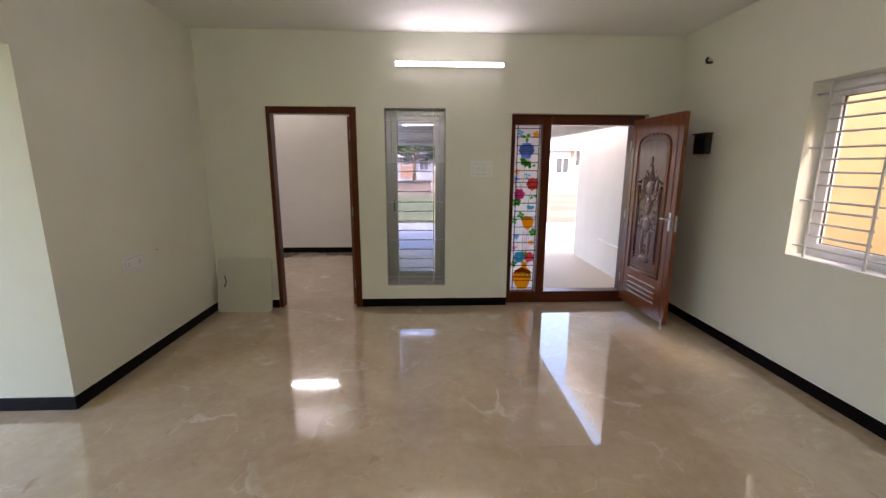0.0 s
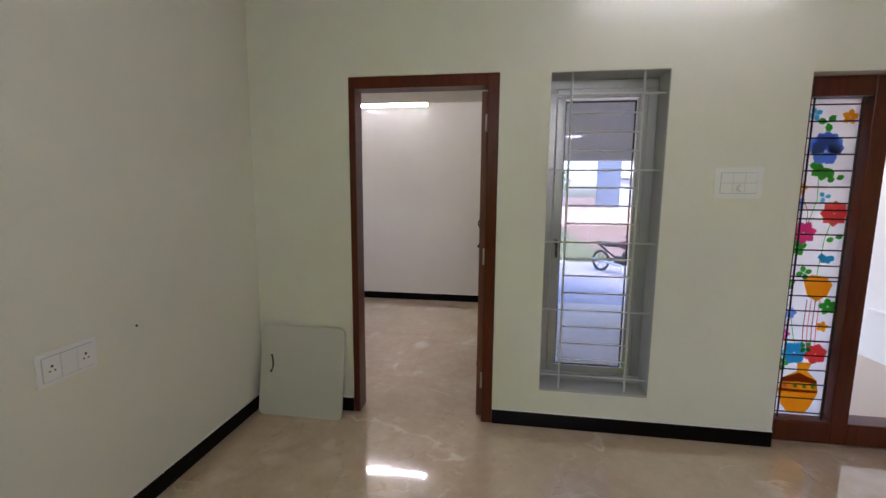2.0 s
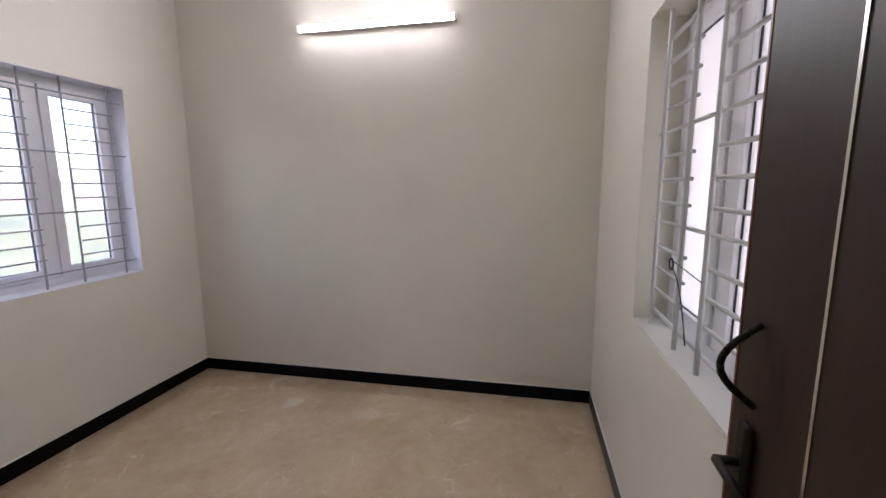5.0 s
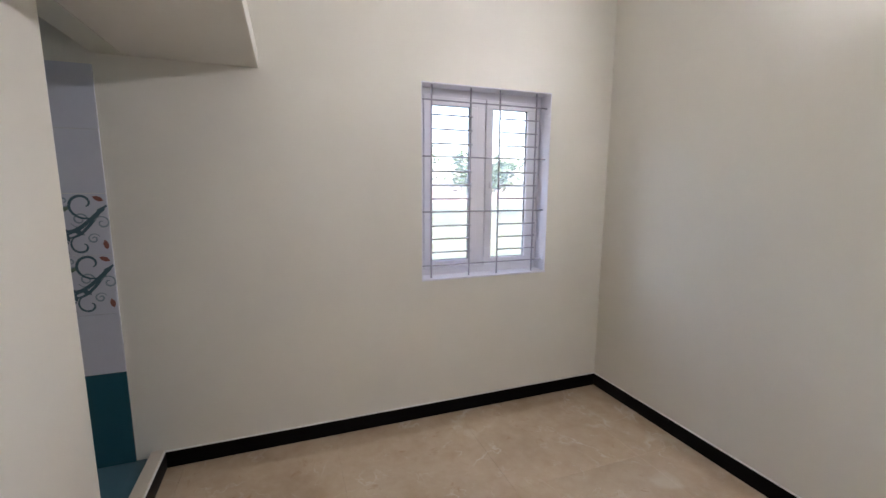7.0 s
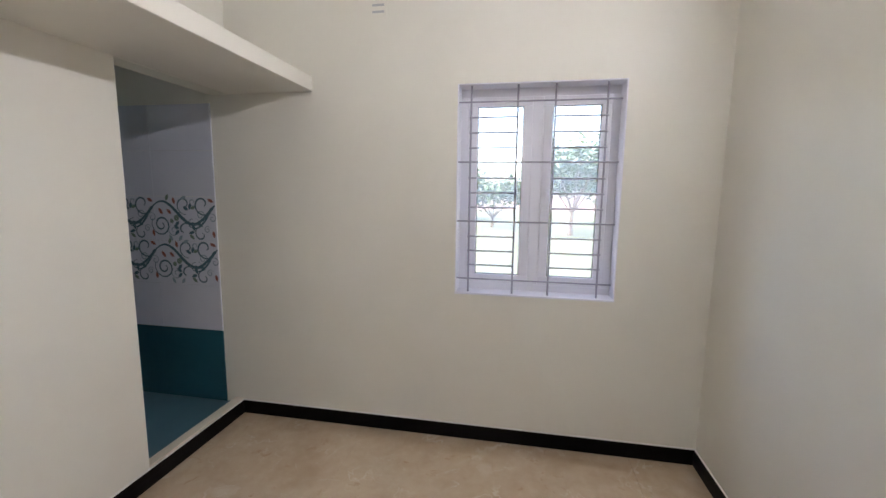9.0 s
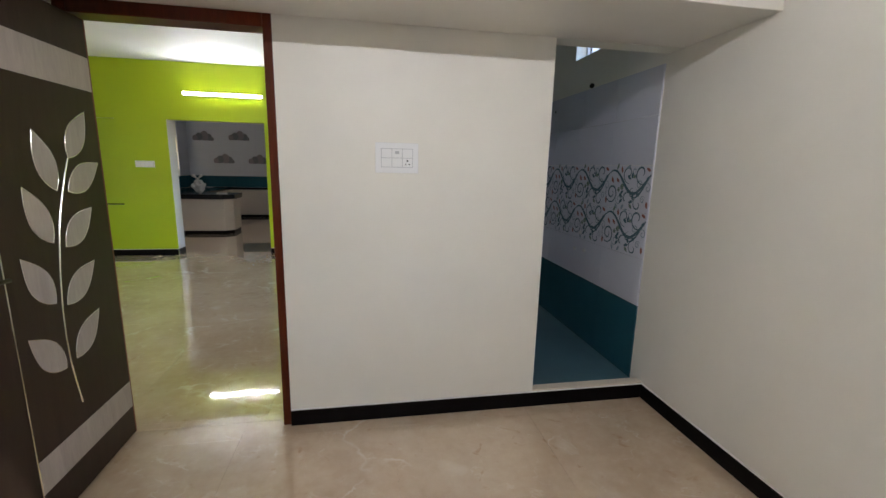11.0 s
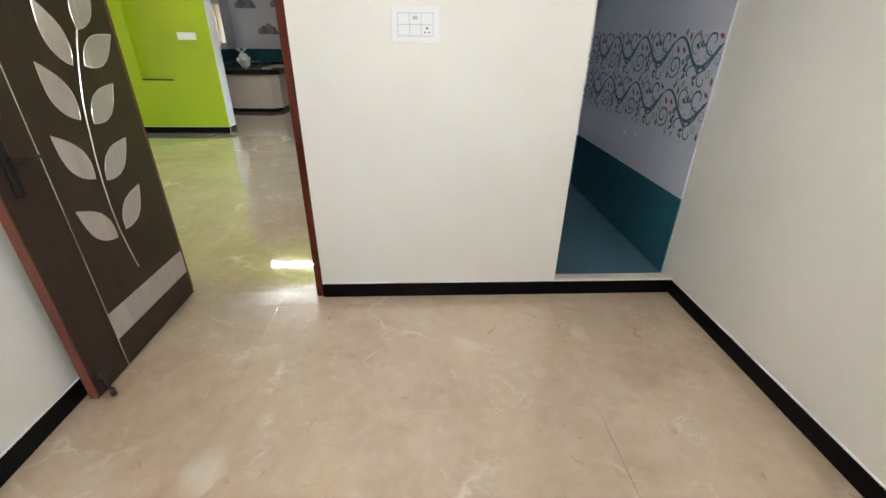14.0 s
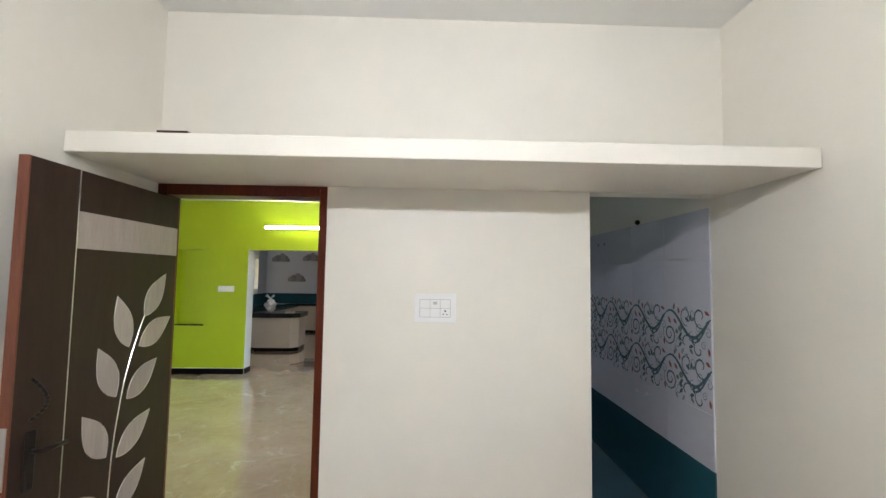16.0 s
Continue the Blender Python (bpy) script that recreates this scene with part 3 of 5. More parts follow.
for a, b in ((WWIN[0] + 0.053, mid - 0.031), (mid + 0.031, WWIN[1] - 0.053)):
    sash(w2, 1, a, b, WWIN[2] + 0.053, WWIN[3] - 0.053, XF + 0.018, 0.052, 0.045, M_UPVC, "sash_frame")
    pane(w2, 1, a + 0.05, b - 0.05, WWIN[2] + 0.103, WWIN[3] - 0.103, XF + 0.018, M_HAZED)
    h = part("window_handle", boxed(XF + 0.04, XF + 0.056, (b if a < mid - 0.2 else a) - 0.035 * (1 if a < mid - 0.2 else -1) - 0.01, (b if a < mid - 0.2 else a) - 0.035 * (1 if a < mid - 0.2 else -1) + 0.01, 1.50, 1.54, 0.004), M_UPVC, w2, "small casement catch")
bars(w2, 1, BW - 0.035, (1.647, 1.908, 2.113, 2.384), WWIN[0], WWIN[1] - 0.02, (2.025, 1.692, 1.352, 1.01), thirds(1.01, 2.025, 3), WWIN[2], WWIN[3], 0.0048, M_GRILLE_BACKLIT)
part("window_sill", boxed(XF + 0.03, BW + 0.006, WWIN[0], WWIN[1], WWIN[2] + 0.0005, WWIN[2] + 0.01), M_UPVC, w2)
part("reveal_lining", boxed(XF + 0.03, BW - 0.001, WWIN[1] - 0.006, WWIN[1] - 0.0005, WWIN[2] + 0.01, WWIN[3] - 0.001), M_UPVC, w2)
part("reveal_lining", boxed(XF + 0.03, BW - 0.001, WWIN[0] + 0.0005, WWIN[0] + 0.006, WWIN[2] + 0.01, WWIN[3] - 0.001), M_UPVC, w2)
part("reveal_lining", boxed(XF + 0.03, BW - 0.001, WWIN[0] + 0.006, WWIN[1] - 0.006, WWIN[3] - 0.006, WWIN[3] - 0.0005), M_UPVC, w2)

# bedroom east window to the porch
w3 = thing("window_3", "white grilled window to the porch with loose cable", "window", "", "structure")
XE = BE + 0.165
sash(w3, 1, EWIN[0] + 0.001, EWIN[1] - 0.001, EWIN[2] + 0.001, EWIN[3] - 0.001, XE, 0.05, 0.06, M_UPVC, "outer_frame")
me3 = (EWIN[0] + EWIN[1]) / 2
part("mullion", boxed(XE - 0.03, XE + 0.03, me3 - 0.03, me3 + 0.03, EWIN[2] + 0.052, EWIN[3] - 0.052, 0.004), M_UPVC, w3)
for a, b in ((EWIN[0] + 0.053, me3 - 0.031), (me3 + 0.031, EWIN[1] - 0.053)):
    sash(w3, 1, a, b, EWIN[2] + 0.053, EWIN[3] - 0.053, XE - 0.018, 0.052, 0.045, M_UPVC, "sash_frame")
    pane(w3, 1, a + 0.05, b - 0.05, EWIN[2] + 0.103, EWIN[3] - 0.103, XE - 0.018, M_GLARE_WHITE)
bars(w3, 1, BE + 0.05, (1.14, 1.42, 1.62, 1.90), EWIN[0], EWIN[1], (2.03, 1.69, 1.35, 0.99), thirds(0.99, 2.03, 3), EWIN[2], EWIN[3], 0.007)
part("window_sill", boxed(BE + 0.002, XE - 0.03, EWIN[0] + 0.001, EWIN[1] - 0.001, EWIN[2] + 0.0005, EWIN[2] + 0.01), M_WHITE, w3)
bm = bmesh.new()
pipe(bm, [(BE + 0.035, 1.66 + 0.02 * math.cos(a), 1.22 + 0.02 * math.sin(a)) for a in [i * 0.6 for i in range(18)]], 0.0028)
pipe(bm, [(BE + 0.035, 1.66 - 0.03 * i, 1.21 - 0.012 * i * i * 0.5) for i in range(7)], 0.0022)
pipe(bm, [(BE + 0.035, 1.65 - 0.05 * i, 1.235 - 0.004 * i) for i in range(6)], 0.002)
tagged(part("loose_cable", bm, M_BLACK, smooth=True), "thin black cable tied to the window grille", "cable")

# hall east window to the yellow house
w4 = thing("window_4", "white hall window behind a steel grille", "window", "", "structure")
XH = HE + 0.165
sash(w4, 1, HWIN[0] + 0.001, HWIN[1] - 0.001, HWIN[2] + 0.001, HWIN[3] - 0.001, XH, 0.05, 0.06, M_UPVC, "outer_frame")
mh = (HWIN[0] + HWIN[1]) / 2
part("mullion", boxed(XH - 0.03, XH + 0.03, mh - 0.035, mh + 0.035, HWIN[2] + 0.052, HWIN[3] - 0.052, 0.004), M_UPVC, w4)
for a, b in ((HWIN[0] + 0.053, mh - 0.036), (mh + 0.036, HWIN[1] - 0.053)):
    sash(w4, 1, a, b, HWIN[2] + 0.053, HWIN[3] - 0.053, XH - 0.018, 0.052, 0.045, M_UPVC, "sash_frame")
    pane(w4, 1, a + 0.05, b - 0.05, HWIN[2] + 0.103, HWIN[3] - 0.103, XH - 0.018)
bars(w4, 1, HE + 0.035, (-2.75, -2.33, -2.09, -1.67), HWIN[0], HWIN[1], (2.03, 1.67, 1.31, 0.985), thirds(0.985, 2.03, 3), HWIN[2], HWIN[3], 0.007)
part("window_sill", boxed(HE - 0.004, XH - 0.03, HWIN[0] + 0.001, HWIN[1] - 0.001, HWIN[2] + 0.0005, HWIN[2] + 0.01), M_WHITE, w4)

# bathroom ventilator
w5 = thing("window_5", "small bright ventilator high in the bathroom wall", "window", "", "structure")
sash(w5, 1, VENT[0] + 0.001, VENT[1] - 0.001, VENT[2] + 0.001, VENT[3] - 0.001, BW - 0.12, 0.018, 0.06, M_UPVC, "outer_frame")
pane(w5, 1, VENT[0] + 0.018, VENT[1] - 0.018, VENT[2] + 0.018, VENT[3] - 0.018, BW - 0.12)


# ---- bedroom door ----
d1 = thing("door_1", "open dark wenge door with pale leaf inlay in a red teak frame", "door", "", "structure")
FW, FB = 0.042, 0.116
part("door_frame", boxed(0.001, FW, -0.006, FB, 0.0, 2.118, 0.004), M_FRAME, d1)
part("door_frame", box(boxed(0.838, 0.903, -0.006, 0.062, 0.0, 2.118, 0.003), 0.841, 0.9025, 0.060, 0.114, 0.001, 2.117, 0.003), M_FRAME, d1)
part("door_frame", boxed(FW, 0.838, -0.006, FB, 2.05, 2.118, 0.004), M_FRAME, d1)
leaf = part("door_leaf", boxed(-0.034, 0.0, 0.008, 0.845, 0.008, 2.032, 0.002), M_LEAF, d1, "dark wenge laminate leaf")
leaf.matrix_basis = pose(0.836, 0.058, 0, 0, 0, 0.0)
part("leaf_edge", boxed(-0.035, 0.001, 0.8452, 0.853, 0.008, 2.032, 0.001), M_LEAFEDGE, leaf, "reddish lipped edge")
part("leaf_edge", boxed(-0.036, 0.0005, 0.006, 0.014, 0.0075, 2.0325, 0.001), M_LEAFEDGE, leaf, "reddish lipped edge")
FX = -0.0342
for z0, z1 in ((0.16, 0.298), (1.728, 1.872)):
    part("inlay_band", boxed(FX - 0.0016, FX, 0.015, 0.640, z0, z1), M_ASH, leaf, "pale greige band")
part("inlay_line", boxed(FX - 0.002, FX, 0.641, 0.647, 0.012, 2.03), M_SILVER, leaf, "thin silver line")
STEM = [(0.365, 0.392), (0.383, 0.499), (0.397, 0.602), (0.401, 0.708), (0.396, 0.829), (0.383, 0.946), (0.364, 1.061), (0.346, 1.149), (0.323, 1.223), (0.296, 1.297), (0.265, 1.373), (0.237, 1.431)]
bm = bmesh.new()
for (a, b), (c, d) in zip(STEM, STEM[1:]):
    rod(bm, (FX - 0.0005, a, b), (FX - 0.0005, c, d), 0.0032, 6)
part("inlay_stem", bm, M_SILVER, leaf, "silver inlaid stem")


def inlay_leaf(base, tip, wd):
    (y, z), (y2, z2) = base, tip
    ln = math.hypot(y2 - y, z2 - z)
    c, s = (y2 - y) / ln, (z2 - z) / ln
    pts = [(i / 12, math.sin(math.pi * (i / 12) ** 0.85) * 0.5) for i in range(13)]
    pts += [(i / 12, -math.sin(math.pi * (i / 12) ** 0.85) * 0.5) for i in range(11, 0, -1)]
    P = [(y + ln * p * c - wd * q * s, z + ln * p * s + wd * q * c) for p, q in pts]
    lf = part("inlay_leaf", plate(bmesh.new(), [(FX, a, b) for a, b in P], 0.0018, (-1, 0, 0)), M_ASH, leaf, "pale greige leaf with silver edge")
    bm = bmesh.new()
    for (a, b), (c2, d2) in zip(P, P[1:] + P[:1]):
        rod(bm, (FX - 0.001, a, b), (FX - 0.001, c2, d2), 0.0018, 5)
    part("leaf_outline", bm, M_SILVER, lf)


for base, tip in (((0.36, 0.594), (0.175, 0.751)), ((0.422, 0.581), (0.591, 0.771)), ((0.366, 0.834), (0.16, 0.977)), ((0.426, 0.86), (0.564, 1.071)), ((0.323, 1.071), (0.13, 1.215)), ((0.39, 1.099), (0.504, 1.325)), ((0.263, 1.296), (0.039, 1.413)), ((0.328, 1.302), (0.415, 1.534)), ((0.237, 1.431), (0.092, 1.631))):
    inlay_leaf(base, tip, 0.112)
part("lock_plate", boxed(-0.05, -0.0352, 0.765, 0.80, 0.90, 1.10, 0.006), M_BRONZE, leaf, "dark bronze lock plate")
bm = rod(bmesh.new(), (-0.05, 0.782, 1.03), (-0.085, 0.782, 1.03), 0.008, 10)
rod(bm, (-0.082, 0.782, 1.03), (-0.082, 0.685, 1.025), 0.008, 10)
part("lever_handle", bm, M_BRONZE, leaf, "dark bronze lever", True)
bm = bmesh.new()
pipe(bm, [(-0.035 - 0.055 * math.sin(math.pi * i / 10), 0.782, 1.13 + 0.14 * i / 10) for i in range(11)], 0.006)
part("pull_handle", bm, M_BRONZE, leaf, "dark curved pull", True)
part("edge_latch", boxed(-0.03, -0.006, 0.8532, 0.856, 0.93, 1.13), M_STEEL, leaf, "steel latch plate")
bm = rod(bmesh.new(), (-0.035, 0.815, 0.105), (-0.066, 0.815, 0.105), 0.014, 10)
rod(bm, (-0.06, 0.815, 0.105), (-0.075, 0.822, 0.03), 0.006, 8)
rod(bm, (-0.075, 0.822, 0.035), (-0.078, 0.823, 0.0), 0.012, 10)
part("door_stop", bm, M_BLACK, leaf, "black foot door stop", True)
for z in (0.25, 1.05, 1.85):
    part("hinge", rod(bmesh.new(), (-0.006, 0.001, z - 0.05), (-0.006, 0.001, z + 0.05), 0.007, 10), M_STEEL, leaf)

# ---- main door ----
d2 = thing("door_2", "open carved teak main door with painted glass sidelight", "door", "", "structure", pose(0.035, 0.06, 0))
FD = (0.02, 0.15)
for a, b in ((MAIN[0] - 0.034, 2.527), (2.822, 2.912), (3.80, MAIN[1] - 0.036)):
    part("door_frame", boxed(a, b, FD[0], FD[1], 0.0, 2.068, 0.005), M_FRAME, d2)
for a, b in ((2.527, 2.822), (2.912, 3.80)):
    part("door_frame", boxed(a, b, FD[0], FD[1], 1.965, 2.068, 0.005), M_FRAME, d2)
    part("door_sill", boxed(a, b, FD[0], FD[1], 0.0, 0.13, 0.005), M_FRAME, d2)
part("head_ledge", boxed(MAIN[0], MAIN[1], 0.152, 0.225, 2.06, 2.076), M_WHITE, d2)
# painted sidelight
M_OPAL = backlit("opal_glass", (0.92, 0.91, 0.92), 0.8)
side = part("sidelight_pane", boxed(2.537, 2.816, 0.098, 0.104, 0.117, 1.970), M_OPAL, d2, "white opal glass painted with flowers")
GP = {k: backlit("glass_paint_" + k, c, 0.8) for k, c in (("blue", (0.28, 0.48, 0.93)), ("sky", (0.12, 0.66, 0.88)), ("green", (0.10, 0.58, 0.10)), ("orange", (0.98, 0.55, 0.05)),
                                                        ("red", (0.95, 0.20, 0.20)), ("pink", (0.95, 0.15, 0.50)), ("brown", (0.42, 0.12, 0.02)))}
GY = 0.0972
X0, XW, Z0, ZH = 2.537, 0.279, 0.117, 1.853


def petals(key, u, v, r, n, a0=0.0, spread=2 * math.pi, slim=0.34):
    """A painted flower head: n petals round a point; u across, v up the pane."""
    bm = bmesh.new()
    cx, cz, r = X0 + u * XW, Z0 + v * ZH, r * 0.88
    for i in range(n):
        a = a0 + spread * i / n
        c, s = math.cos(a), math.sin(a)
        pts = [(0.05, 0), (0.4, slim), (0.75, slim * 0.9), (1, 0), (0.75, -slim * 0.9), (0.4, -slim)]
        plate(bm, [(cx + r * (p * c - q * s), GY - 0.0002 * i, cz + r * (p * s + q * c)) for p, q in pts], 0.0008, (0, -1, 0))
    part("painted_flower", bm, GP[key], side)


def stroke(key, pts, wid):
    bm = bmesh.new()
    P = [(X0 + u * XW, Z0 + v * ZH) for u, v in pts]
    for k, ((a, b), (c, d)) in enumerate(zip(P, P[1:])):
        L = math.hypot(c - a, d - b)
        px, pz = -(d - b) / L * wid, (c - a) / L * wid
        plate(bm, [(a + px, GY, b + pz), (a - px, GY, b - pz), (c - px, GY, d - pz), (c + px, GY, d + pz)], 0.0006, (0, -1, 0))
    part("painted_stem", bm, GP[key], side)


def blob(key, outline, proud=0.0):
    part("painted_shape", plate(bmesh.new(), [(X0 + u * XW, GY - proud, Z0 + v * ZH) for u, v in outline], 0.0008, (0, -1, 0)), GP[key], side)


petals("sky", 0.22, 0.955, 0.045, 4, 0.4)
petals("orange", 0.84, 0.945, 0.05, 5, 0.2)
petals("green", 0.46, 0.93, 0.06, 3, 0.8)
petals("blue", 0.48, 0.855, 0.105, 7, 0.0, math.pi * 1.15, 0.4)
petals("blue", 0.48, 0.845, 0.09, 5, 0.3, 2 * math.pi, 0.45)
petals("green", 0.50, 0.80, 0.09, 4, 3.0, math.pi, 0.3)
petals("green", 0.72, 0.765, 0.05, 2, 0.3)
petals("orange", 0.14, 0.735, 0.04, 4, 0.3)
petals("blue", 0.12, 0.69, 0.035, 5, 0.0)
petals("sky", 0.56, 0.71, 0.04, 3, 0.2)
petals("red", 0.78, 0.66, 0.085, 8, 0.0, 2 * math.pi, 0.3)
petals("pink", 0.26, 0.60, 0.08, 7, 0.2, 2 * math.pi, 0.3)
petals("green", 0.16, 0.555, 0.065, 5, 0.3)
petals("green", 0.84, 0.585, 0.05, 2, 0.4)
petals("sky", 0.74, 0.53, 0.055, 4, 3.4, math.pi)
petals("green", 0.36, 0.475, 0.05, 4, 0.3)
petals("green", 0.10, 0.44, 0.045, 4, 0.5)
blob("orange", [(0.36, 0.455), (0.52, 0.47), (0.78, 0.465), (0.92, 0.44), (0.84, 0.405), (0.66, 0.385), (0.48, 0.40)])
petals("green", 0.88, 0.37, 0.06, 5, 0.5)
petals("blue", 0.20, 0.345, 0.04, 5, 0.1)
petals("orange", 0.82, 0.305, 0.04, 5, 0.1)
petals("pink", 0.14, 0.275, 0.035, 4, 0.1)
petals("sky", 0.36, 0.215, 0.085, 6, 0.1, 2 * math.pi, 0.4)
petals("red", 0.76, 0.215, 0.075, 6, 0.3, 2 * math.pi, 0.38)
petals("green", 0.14, 0.175, 0.05, 4, 0.3)
petals("green", 0.56, 0.235, 0.045, 4, 0.9)
for k, u in enumerate((0.48, 0.56, 0.64, 0.72)):
    stroke("red" if k % 2 else "brown", [(u, 0.39), (u - 0.01, 0.30), (u + 0.01, 0.235)], 0.0022)
stroke("green", [(0.46, 0.93), (0.40, 0.80), (0.44, 0.70), (0.30, 0.62)], 0.002)
stroke("green", [(0.78, 0.66), (0.66, 0.58), (0.60, 0.47)], 0.002)
stroke("brown", [(0.14, 0.73), (0.30, 0.66), (0.28, 0.60)], 0.0016)
stroke("green", [(0.20, 0.345), (0.30, 0.27), (0.40, 0.22)], 0.0018)
blob("orange", [(0.44, 0.185), (0.72, 0.185), (0.66, 0.155), (0.86, 0.125), (0.90, 0.085), (0.78, 0.035), (0.68, 0.012), (0.36, 0.012), (0.22, 0.04), (0.12, 0.085), (0.18, 0.13), (0.46, 0.155)])
blob("brown", [(0.18, 0.13), (0.5, 0.15), (0.86, 0.125), (0.84, 0.115), (0.5, 0.12), (0.2, 0.118)], 0.0012)
blob("brown", [(0.13, 0.095), (0.89, 0.092), (0.89, 0.084), (0.13, 0.086)], 0.0012)
for u in (0.26, 0.46, 0.64, 0.80):
    petals("red" if u < 0.4 else "green", u, 0.105, 0.018, 5)
bars(d2, 0, 0.055, (2.560, 2.795), 2.537, 2.816, (1.93, 1.36, 0.98, 0.60, 0.16), [0.16 + 0.0885 * i for i in range(1, 20)], 0.117, 1.970, 0.004, M_BRONZE)

# carved leaf, swung into the hall
ml = part("main_leaf", boxed(-0.86, 0.0, -0.042, 0.0, 0.05, 2.015, 0.004), M_TEAK, d2, "varnished teak leaf")
ml.matrix_basis = pose(3.795, 0.018, 0, 0, 0, 92.0)
# leaf lies along local -x from its hinge; the face towards the room is the side y = 0
LY = 0.0
bm = bmesh.new()


def mould(bm, pts, r=0.010):
    for a, b in zip(pts, pts[1:]):
        rod(bm, (a[0], LY, a[1]), (b[0], LY, b[1]), r, 8)


arch = [(-0.70, 0.46), (-0.70, 1.66)] + [(-0.43 - 0.27 * math.cos(math.pi * i / 12), 1.72 + 0.13 * math.sin(math.pi * i / 12) ** 0.7) for i in range(13)] + [(-0.16, 1.66), (-0.16, 0.46), (-0.70, 0.46)]
mould(bm, arch, 0.013)
part("arched_moulding", bm, M_TEAK, ml, "", True)
part("carved_panel", plate(bmesh.new(), [(x, 0.0002, z) for x, z in arch[:-1]], 0.003, (0, 1, 0)), M_CARVE, ml, "dark carved panel ground")
bm = bmesh.new()
inner = [(-0.665, 0.50), (-0.665, 1.64)] + [(-0.43 - 0.235 * math.cos(math.pi * i / 12), 1.69 + 0.11 * math.sin(math.pi * i / 12) ** 0.7) for i in range(13)] + [(-0.195, 1.64), (-0.195, 0.50), (-0.665, 0.50)]
mould(bm, inner, 0.006)
part("inner_bead", bm, M_TEAK, ml, "", True)
bm = bmesh.new()
for x, z, sx, sz in ((-0.43, 1.50, 0.055, 0.075), (-0.43, 1.60, 0.035, 0.05), (-0.43, 1.33, 0.11, 0.10), (-0.43, 1.15, 0.085, 0.12), (-0.43, 0.96, 0.12, 0.10), (-0.37, 0.78, 0.05, 0.17), (-0.49, 0.78, 0.05, 0.17),
                     (-0.43, 0.60, 0.14, 0.045), (-0.31, 1.36, 0.04, 0.09), (-0.55, 1.36, 0.04, 0.09), (-0.28, 1.22, 0.05, 0.035), (-0.58, 1.22, 0.05, 0.035)):
    ball(bm, (x, LY, z), (sx * 0.8, 0.011, sz * 0.85))
rng = random.Random(5)
for i in range(75):
    a = rng.uniform(-1.57, 1.57)
    dx, z = 0.19 * math.cos(a) * rng.uniform(0.35, 1), 1.12 + 0.50 * math.sin(a) * rng.uniform(0.4, 1)
    s1, s2 = rng.uniform(0.008, 0.022), rng.uniform(0.012, 0.032)
    for sg in (-1, 1):
        ball(bm, (-0.43 + sg * dx, LY, z), (s1, 0.010, s2), 1)
part("carving", bm, M_CARVE, ml, "carved relief ornament", True)
for sx in (-0.62, -0.24):
    bm = rod(bmesh.new(), (sx, LY, 0.62), (sx, LY, 1.35), 0.018, 12)
    for z in (0.60, 0.64, 1.34, 1.38):
        ball(bm, (sx, LY, z), (0.028, 0.02, 0.016))
    part("carved_column", bm, M_CARVE, ml, "", True)
for z in (0.20, 0.25, 0.30, 0.36):
    part("bottom_rail_bead", rod(bmesh.new(), (-0.68, LY, z), (-0.18, LY, z), 0.010, 8), M_TEAK, ml)
for x in (-0.79, -0.07):
    part("stile_bead", rod(bmesh.new(), (x, LY, 0.12), (x, LY, 1.92), 0.005, 8), M_TEAK, ml)
part("lock_plate", boxed(-0.818, -0.790, 0.0005, 0.007, 0.95, 1.12, 0.003), M_STEEL, ml, "steel lock plate")
bm = rod(bmesh.new(), (-0.805, 0.007, 1.06), (-0.805, 0.04, 1.06), 0.007, 10)
rod(bm, (-0.805, 0.038, 1.06), (-0.71, 0.04, 1.058), 0.006, 10)
part("lever_handle", bm, M_STEEL, ml, "steel lever handle", True)
part("edge_lock", boxed(-0.8625, -0.8602, -0.032, -0.012, 0.95, 1.10), M_STEEL, ml)
bm = rod(bmesh.new(), (-0.84, 0.006, 0.10), (-0.84, 0.006, 0.012), 0.008, 10)
ball(bm, (-0.84, 0.006, 0.014), (0.016, 0.016, 0.012))
part("tower_bolt", bm, M_STEEL, ml, "steel bottom bolt", True)
for z in (0.3, 1.02, 1.75):
    part("hinge", rod(bmesh.new(), (0.004, 0.004, z - 0.05), (0.004, 0.004, z + 0.05), 0.005, 10), M_STEEL, ml)


# ---- lamps ----
def tube_light(x0, x1, y, z, way, label, lit=None):
    """A wall batten with a glowing tube; way: +1 or -1, the side of the wall it hangs on."""
    t = thing("tube_light", label, "tube light", "tube lights", "")
    part("batten", boxed(x0, x1, y, y + way * 0.034, z - 0.021, z + 0.021, 0.003), M_PLASTIC, t)
    bm = rod(bmesh.new(), (x0 + 0.014, y + way * 0.0335, z), (x1 - 0.014, y + way * 0.0335, z), 0.0195, 20)
    for v in bm.verts:
        v.co.y = y + way * 0.0335 + (v.co.y - y - way * 0.0335) * 0.4
    part("tube", bm, lit or M_TUBE, t, "glowing white diffuser", True)
    for a in (x0, x1):
        part("end_cap", boxed(a - 0.004 if a == x0 else a - 0.016, a + 0.016 if a == x0 else a + 0.004, y, y + way * 0.057, z - 0.0225, z + 0.0225, 0.004), M_PLASTIC, t)
    return t


tube_light(1.303, 2.402, -0.0015, 2.526, -1, "lit white LED tube on the cream hall wall")
tube_light(-1.159, -0.045, BN - 0.0015, 2.562, -1, "lit white LED tube on the bedroom wall", M_TUBE_BED)
tube_light(1.09, 2.19, HS + 0.0015, 2.395, 1, "lit white LED tube on the green wall", M_TUBE_LIME)
tube_light(1.2, 2.3, HS - 0.2315, 2.60, -1, "lit white LED tube in the kitchen")


